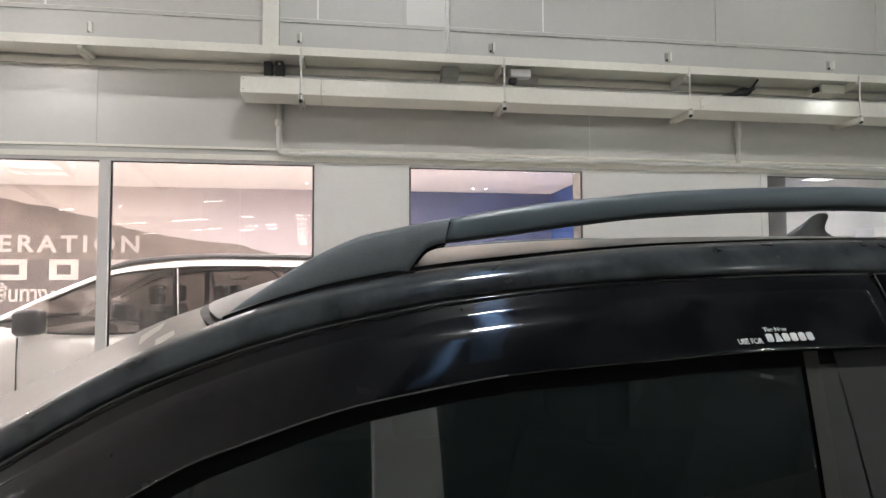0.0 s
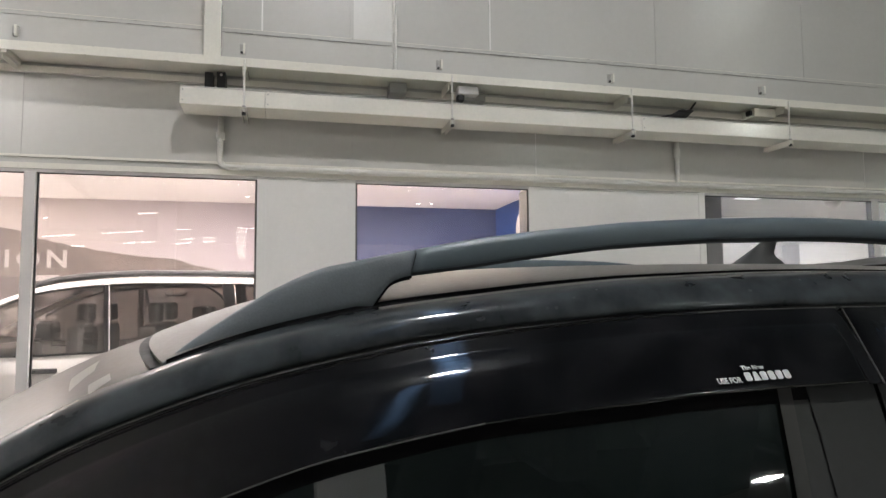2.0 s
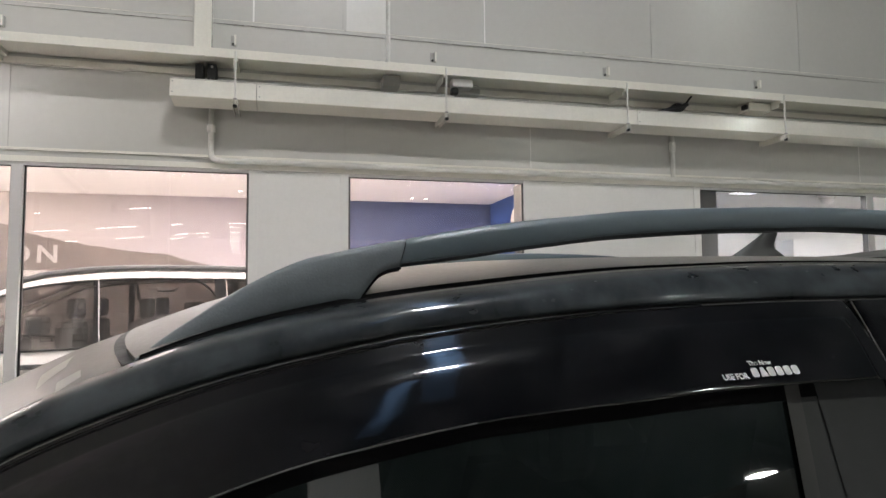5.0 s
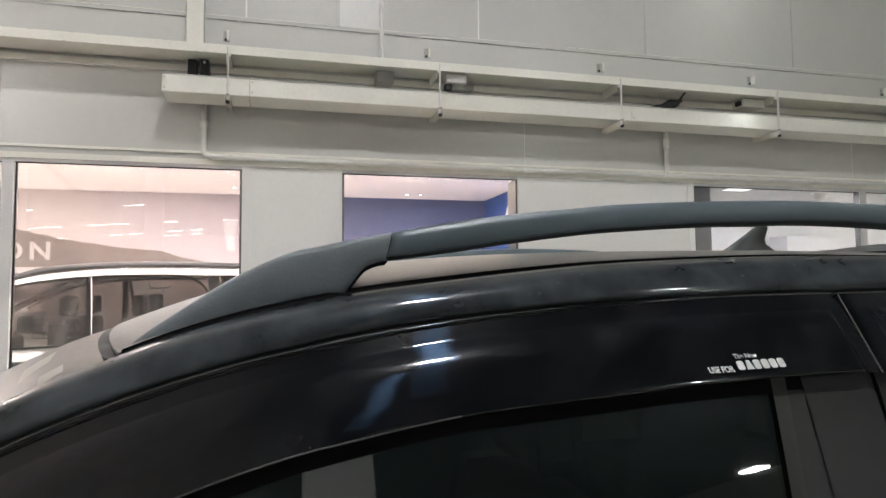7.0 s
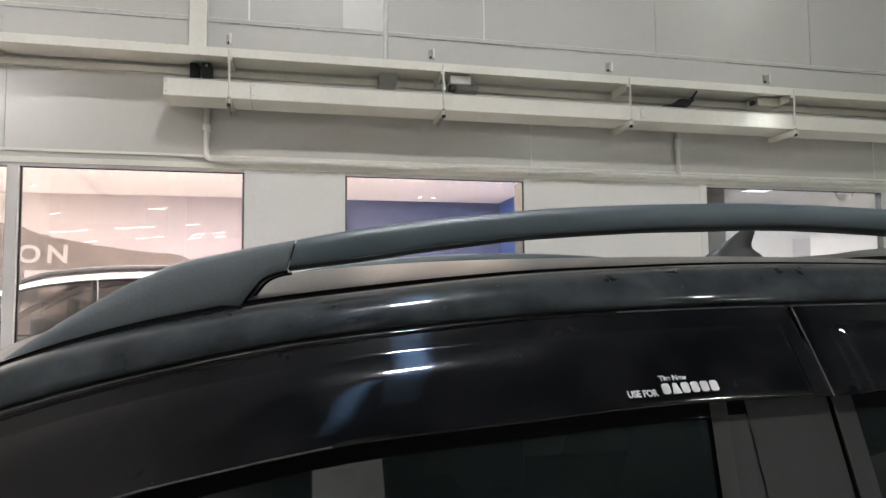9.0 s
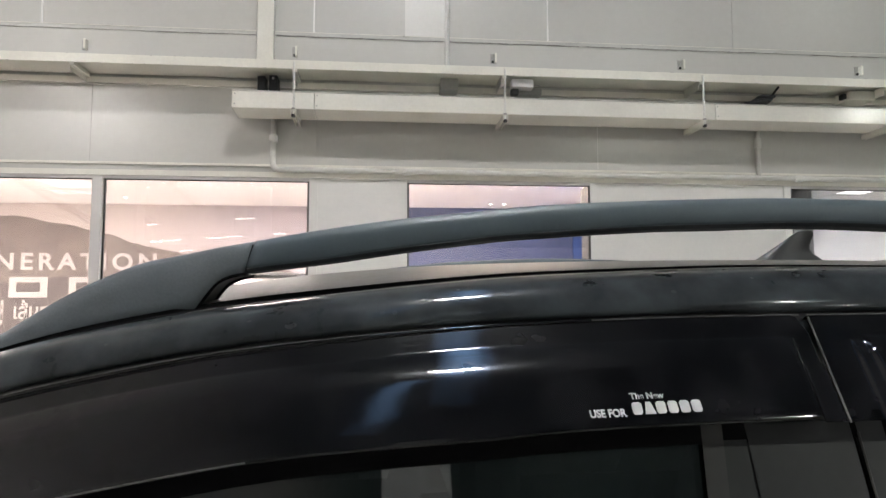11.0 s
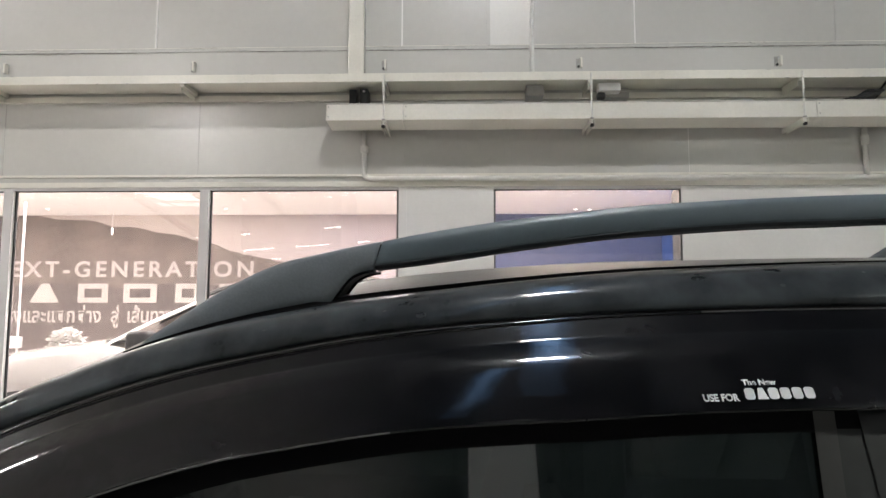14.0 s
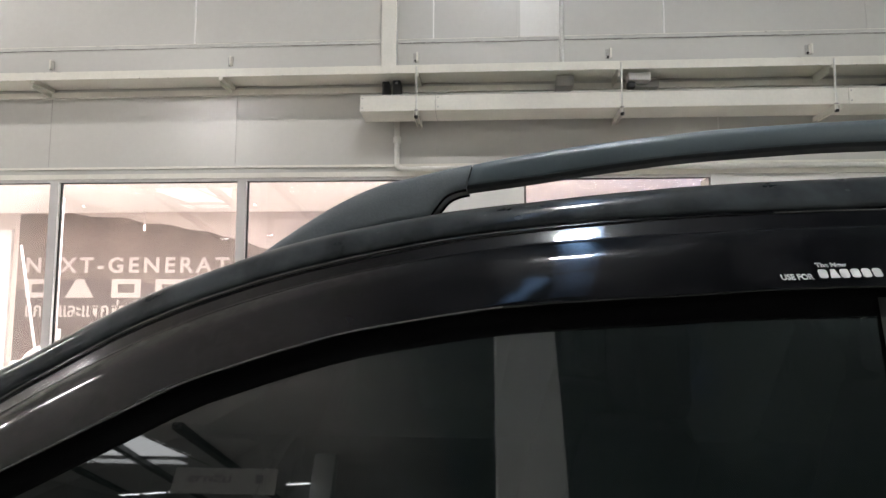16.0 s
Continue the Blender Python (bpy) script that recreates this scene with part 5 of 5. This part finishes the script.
def seat(x, y):
    s = part("seat", box(x - 0.26, x + 0.26, y - 0.25, y + 0.25, 0.62, 0.82, 0.06), CABIN, truck, "dark cloth seat")
    rows = [[(x + 0.20 + 0.16 * t + dx, y + dy * (1 - 0.2 * t), 0.80 + 0.55 * t) for dx, dy in ((-0.06, -0.2), (-0.08, 0), (-0.06, 0.2), (0.06, 0.22), (0.08, 0), (0.06, -0.22))] for t in np.linspace(0, 1, 6)]
    part("seat_back", loft(rows, closed=True, caps=True), CABIN, s, smooth=True)
    part("headrest", box(x + 0.33, x + 0.43, y - 0.13, y + 0.13, 1.38, 1.55, 0.03), CABIN, s)


for y in (1.22, 1.96):
    seat(0.35, y)
    seat(1.25, y)
part("cabin_mirror", box(-0.16, -0.13, 1.48, 1.70, 1.50, 1.56, 0.012), BLACKPL, truck)
both_sides(lambda side: part("sun_visor", box(0.10, 0.24, *sorted((side((0, 1.08, 0))[1], side((0, 1.42, 0))[1])), 1.585, 1.60, 0.005), CABIN_PALE, truck))
wheel_pts = [(-0.18 + 0.05 * math.sin(t), 1.96 + 0.19 * math.cos(t), 1.02 + 0.17 * math.sin(t)) for t in np.linspace(0, 2 * math.pi, 25)]
part("steering_wheel", tube(wheel_pts, 0.014, 8), CABIN, truck)


# ---- the white car in the showroom ----
YN, YF = 5.95, 7.80
white = thing("suv", (-1.5, (YN + YF) / 2, FL), "white sport utility car with black roof rails and mirrors", "car")
wz_belt = curve([(-4.25, 1.00), (-4.1, 1.12), (-3.6, 1.24), (-3.1, 1.31), (-2.75, 1.345), (-2.4, 1.29), (-1.0, 1.29), (0.8, 1.31)])
w_head = curve([(-2.75, 1.36), (-2.45, 1.53), (-2.1, 1.70), (-1.84, 1.81), (-1.5, 1.872), (-1.14, 1.90), (-0.6, 1.905), (-0.05, 1.895), (0.4, 1.87), (0.7, 1.80)])


def w_y(x, z):
    """Near flank of the white car: upright below the belt, leaning in above."""
    return YN - 0.09 + (0.07 if z < 0.6 else 0) + max(0.0, z - 1.29) * 0.42 + max(0.0, -3.3 - x) ** 2 * 0.5


def w_both(make):
    make(lambda p: p)
    make(lambda p: (p[0], YN + YF - p[1], p[2]))


WA1, WA2 = -3.5, -0.62


def w_flank(side):
    rows = []
    for x in np.linspace(-4.25, 0.75, 110):
        b = wz_belt(x)
        s = 0.38
        for a in (WA1, WA2):
            if abs(x - a) < 0.47:
                s = max(s, FL + 0.38 + math.sqrt(0.47**2 - (x - a) ** 2))
        rows.append([side((x, w_y(x, z) + e, z)) for z, e in ((b, 0.06), (b - 0.015, 0.02), (b - 0.06, 0.0), (max(s + 0.1, b - 0.25), -0.015), (max(s + 0.06, 0.75), 0.0), (s, 0.03))])
    part("flank", loft(rows), WHITECAR, white, "glossy white body side", smooth=True)
    rows = [[side((x, w_y(x, wz_belt(x)) + 0.05, wz_belt(x)))] + [side((x, w_y(x, z) + e, z)) for z, e in ((w_head(x) - 0.055, 0.004), (w_head(x) - 0.03, 0.012), (w_head(x) - 0.012, 0.04), (w_head(x), 0.09))] for x in np.linspace(-2.70, 0.72, 70)]
    part("cab_side", loft([r[1:] for r in rows]), WHITECAR, white, smooth=True)
    wins = ((-2.30, -1.285, 0.0), (-1.245, -0.32, 0.0), (-0.22, 0.45, 0.0))
    for x0, x1, _ in wins:
        rows = []
        for x in np.linspace(x0, x1, 24):
            top = w_head(x) - 0.062
            if x1 == -0.32:
                top -= 0.14 * max(0, (x - (-0.52)) / 0.20) ** 2
            low = wz_belt(x)
            top = max(top, low + 0.01)
            rows.append([side((x + 0.13 * (1.83 - z), w_y(x, z) + 0.012, z)) for z in np.linspace(low, top, 6)])
        g = part("side_glass", loft(rows), TINT_W, white, "lightly tinted side window")
        edge = [r[-1] for r in rows]
        part("window_trim", tube(edge, 0.011, 6), RUBBER, white)
        part("belt_trim", tube([r[0] for r in rows], 0.010, 6), RUBBER, white)
    for x0, x1 in ((-1.285, -1.245), (-0.32, -0.22)):
        rows = [[side((x + 0.13 * (1.83 - z), w_y(x, z) + 0.006, z)) for z in np.linspace(wz_belt(x), w_head(x) - 0.055, 6)] for x in np.linspace(x0, x1, 4)]
        part("door_pillar", loft(rows), RUBBER, white)
        part("pillar_edge", tube(rows[-1], 0.004, 6), ALU if x0 < -1 else BRONZE, white)
    for x in (-1.665, -0.62):
        o = side((0, YN - 0.115, 0))[1]
        part("door_handle", box(x - 0.12, x + 0.12, o - 0.02, o + 0.02, 1.125, 1.165, 0.010), BLACKPL, white, "black door handle")
    for x in (-1.26, -2.45):
        o = side((0, w_y(x, 1.0) - 0.012, 0))[1]
        part("door_gap", box(x - 0.004, x + 0.004, o - 0.006, o + 0.01, 0.6, 1.24), GASKET, white)
    c = side((-2.40, YN - 0.20, 1.345))
    mir = part("door_mirror", box(c[0] - 0.02, c[0] + 0.19, c[1] - 0.10, c[1] + 0.10, 1.27, 1.48, 0.04), BLACKPL, white, "black door mirror", smooth=True)
    part("mirror_foot", box(c[0] - 0.03, c[0] + 0.05, *sorted((c[1], side((0, YN - 0.06, 0))[1])), 1.26, 1.30, 0.01), BLACKPL, mir)
    rail_pts = [side((x, w_y(x, w_head(x)) + 0.12, w_head(x) + 0.030 * min(1, (x + 1.95) * 4, (0.5 - x) * 4) + 0.006)) for x in np.linspace(-1.94, 0.49, 40)]
    part("roof_rail", tube(rail_pts, 0.028, 8), GASKET, white, "black roof rail")
    for a in (WA1, WA2):
        c = side((a, YN + 0.08, 0))
        w = part("wheel", tube([(a, c[1] - 0.12, FL + 0.385), (a, c[1] + 0.12, FL + 0.385)], 0.26, 26), RIM, white)
        rows = [[(a + r * math.cos(t), c[1] + dy, FL + 0.385 + r * math.sin(t)) for r, dy in ((0.26, -0.12), (0.36, -0.13), (0.385, 0), (0.36, 0.13), (0.26, 0.12))] for t in np.linspace(0, 2 * math.pi, 36)]
        part("tyre", loft(rows), TYRE, w, smooth=True)
    part("headlight", box(-4.2, -3.95, *sorted((side((0, YN + 0.15, 0))[1], side((0, YN + 0.5, 0))[1])), 0.92, 1.06, 0.03), LENS, white)


w_both(w_flank)
YM = (YN + YF) / 2
rows = [[(x - 0.05 * (1 - abs(2 * v - 1) ** 2), w_y(x, w_head(x)) + 0.09 + (2 * YM - 2 * (w_y(x, w_head(x)) + 0.09)) * v, w_head(x) + 0.03 * (1 - abs(2 * v - 1) ** 2.2)) for v in np.linspace(0, 1, 17)] for x in np.linspace(-1.82, 0.72, 34)]
part("roof", loft(rows), WHITECAR, white, "glossy white roof", smooth=True)
rows = [[(x - 0.12 * (1 - abs(2 * v - 1) ** 2), w_y(x, w_head(x)) + 0.07 + (2 * YM - 2 * (w_y(x, w_head(x)) + 0.07)) * v, w_head(x) - 0.004 + 0.03 * (1 - abs(2 * v - 1) ** 2)) for v in np.linspace(0, 1, 17)] for x in np.linspace(-2.75, -1.83, 16)]
part("windscreen", loft(rows), TINT_W, white, "clear windscreen", smooth=True)
rows = [[(x, w_y(x, wz_belt(x)) + 0.055 + (2 * YM - 2 * (w_y(x, wz_belt(x)) + 0.055)) * v, wz_belt(x) + 0.055 * (1 - abs(2 * v - 1) ** 3)) for v in np.linspace(0, 1, 21)] for x in np.linspace(-4.25, -2.74, 26)]
part("bonnet", loft(rows), WHITECAR, white, "glossy white bonnet", smooth=True)
part("cowl", box(-2.80, -2.66, YN + 0.1, YF - 0.1, 1.355, 1.385, 0.01), BLACKPL, white, "black cowl below the windscreen")
part("front", box(-4.30, -4.2, YN + 0.25, YF - 0.25, 0.45, 1.0, 0.04), BLACKPL, white, "black grille")
part("tail", box(0.68, 0.78, YN + 0.03, YF - 0.03, 0.5, 1.33, 0.03), WHITECAR, white)
part("rear_window", box(0.70, 0.74, YN + 0.18, YF - 0.18, 1.33, 1.80, 0.02), TINT, white)
part("cabin_floor", box(-2.6, 0.6, YN + 0.05, YF - 0.05, 0.5, 0.56), CABIN_W, white)
for x in (-1.78, -1.20):
    for y in (YM - 0.42, YM + 0.38):
        s = part("seat", box(x - 0.25, x + 0.25, y - 0.25, y + 0.25, 0.75, 0.98, 0.05), CABIN_W, white)
        part("seat_back", box(x + 0.16, x + 0.32, y - 0.23, y + 0.23, 0.95, 1.48, 0.05), CABIN_W, s)
        part("headrest", box(x + 0.22, x + 0.32, y - 0.13, y + 0.13, 1.50, 1.68, 0.03), CABIN_W, s)
net = bmesh.new()
for k in range(6):
    tube([(-1.67 + 0.078 * k, YN + 0.14, 1.32), (-1.67 + 0.078 * k, YN + 0.17, 1.66)], 0.004, 5, net)
for k in range(7):
    tube([(-1.67, YN + 0.14 + 0.004 * k, 1.33 + 0.052 * k), (-1.28, YN + 0.14 + 0.004 * k, 1.33 + 0.052 * k)], 0.004, 5, net)
part("luggage_net", net, GASKET, white, "dark square-meshed net behind the side window")
rows = [[(x, w_y(x, w_head(x)) + 0.13 + (2 * YM - 2 * (w_y(x, w_head(x)) + 0.13)) * v, w_head(x) - 0.055 + 0.02 * (1 - abs(2 * v - 1) ** 2)) for v in np.linspace(0, 1, 9)] for x in np.linspace(-1.7, 0.6, 14)]
part("headlining", loft(rows), CABIN_W, white, "dark headlining")
part("bench_back", box(-0.62, -0.48, YN + 0.22, YF - 0.22, 0.9, 1.46, 0.05), CABIN_W, white, "brown rear bench back")
for y in (YM - 0.45, YM, YM + 0.45):
    part("headrest", box(-0.60, -0.50, y - 0.13, y + 0.13, 1.48, 1.64, 0.03), CABIN_W, white)
for x0, x1 in ((-0.42, -0.26), (-1.33, -1.27)):
    part("far_pillar", box(x0, x1, YF - 0.19, YF - 0.13, 1.25, 1.82, 0.01), CABIN_W, white)
part("grab_handle", tube([(-1.05, YF - 0.22, 1.79), (-1.02, YF - 0.25, 1.75), (-0.86, YF - 0.25, 1.75), (-0.83, YF - 0.22, 1.79)], 0.012, 8), CABIN_PALE, white)
part("dashboard", box(-2.6, -2.25, YN + 0.1, YF - 0.1, 1.0, 1.28, 0.05), CABIN_W, white)

# flower arrangement and leaning pole behind the white car
vase = thing("flower_arrangement", (-4.70, 8.5, FL), "round bunch of white flowers on a pale stand", "flowers")
part("stand", tube([(-4.70, 8.5, FL), (-4.70, 8.5, 1.12)], 0.10, 16), LETTER, vase)
bm = bmesh.new()
for _ in range(220):
    a, b, r = random.uniform(0, 2 * math.pi), random.uniform(-0.2, 1.5), random.uniform(0.16, 0.24)
    c = Vector((-4.70 + r * math.cos(a) * math.cos(b), 8.5 + r * math.sin(a) * math.cos(b), 1.17 + r * math.sin(b)))
    for k in range(5):
        t = k * 1.257 + a
        tip = c + Vector((math.cos(t), math.sin(t), 0.5)) * 0.05
        s = Vector((-math.sin(t), math.cos(t), 0.2)) * 0.022
        bm.faces.new([bm.verts.new(p) for p in (c, c + (tip - c) * 0.6 - s, tip, c + (tip - c) * 0.6 + s)])
part("blossoms", bm, PETAL, vase, "white blossoms")
bm = bmesh.new()
for _ in range(60):
    a, r = random.uniform(0, 2 * math.pi), random.uniform(0.15, 0.26)
    c = Vector((-4.70 + r * math.cos(a), 8.5 + r * math.sin(a), 1.10 + random.uniform(0, 0.12)))
    s = Vector((-math.sin(a), math.cos(a), 0)) * 0.02
    tip = c + Vector((math.cos(a), math.sin(a), random.uniform(-0.3, 0.5))) * 0.07
    bm.faces.new([bm.verts.new(p) for p in (c - s, tip, c + s)])
part("leaves", bm, LEAF, vase, "dark green leaves")
pole = thing("leaning_pole", (-5.6, 8.5, FL), "thin white pole leaning behind the car", "pole")
part("shaft", tube([(-5.45, 8.5, FL), (-5.935, 8.5, 2.44)], 0.018, 8), LETTER, pole)
stand = thing("banner_stand", (-5.35, 8.5, FL), "thin white upright stand with a small box", "stand")
part("post", tube([(-5.36, 8.5, FL), (-5.36, 8.5, 3.1)], 0.014, 8), LETTER, stand)
part("box", box(-5.46, -5.32, 8.45, 8.55, 1.15, 1.30, 0.008), LETTER, stand)
part("foot", disc((-5.36, 8.5, FL + 0.015), 0.16, 0.03, "z"), GREYPL, stand)
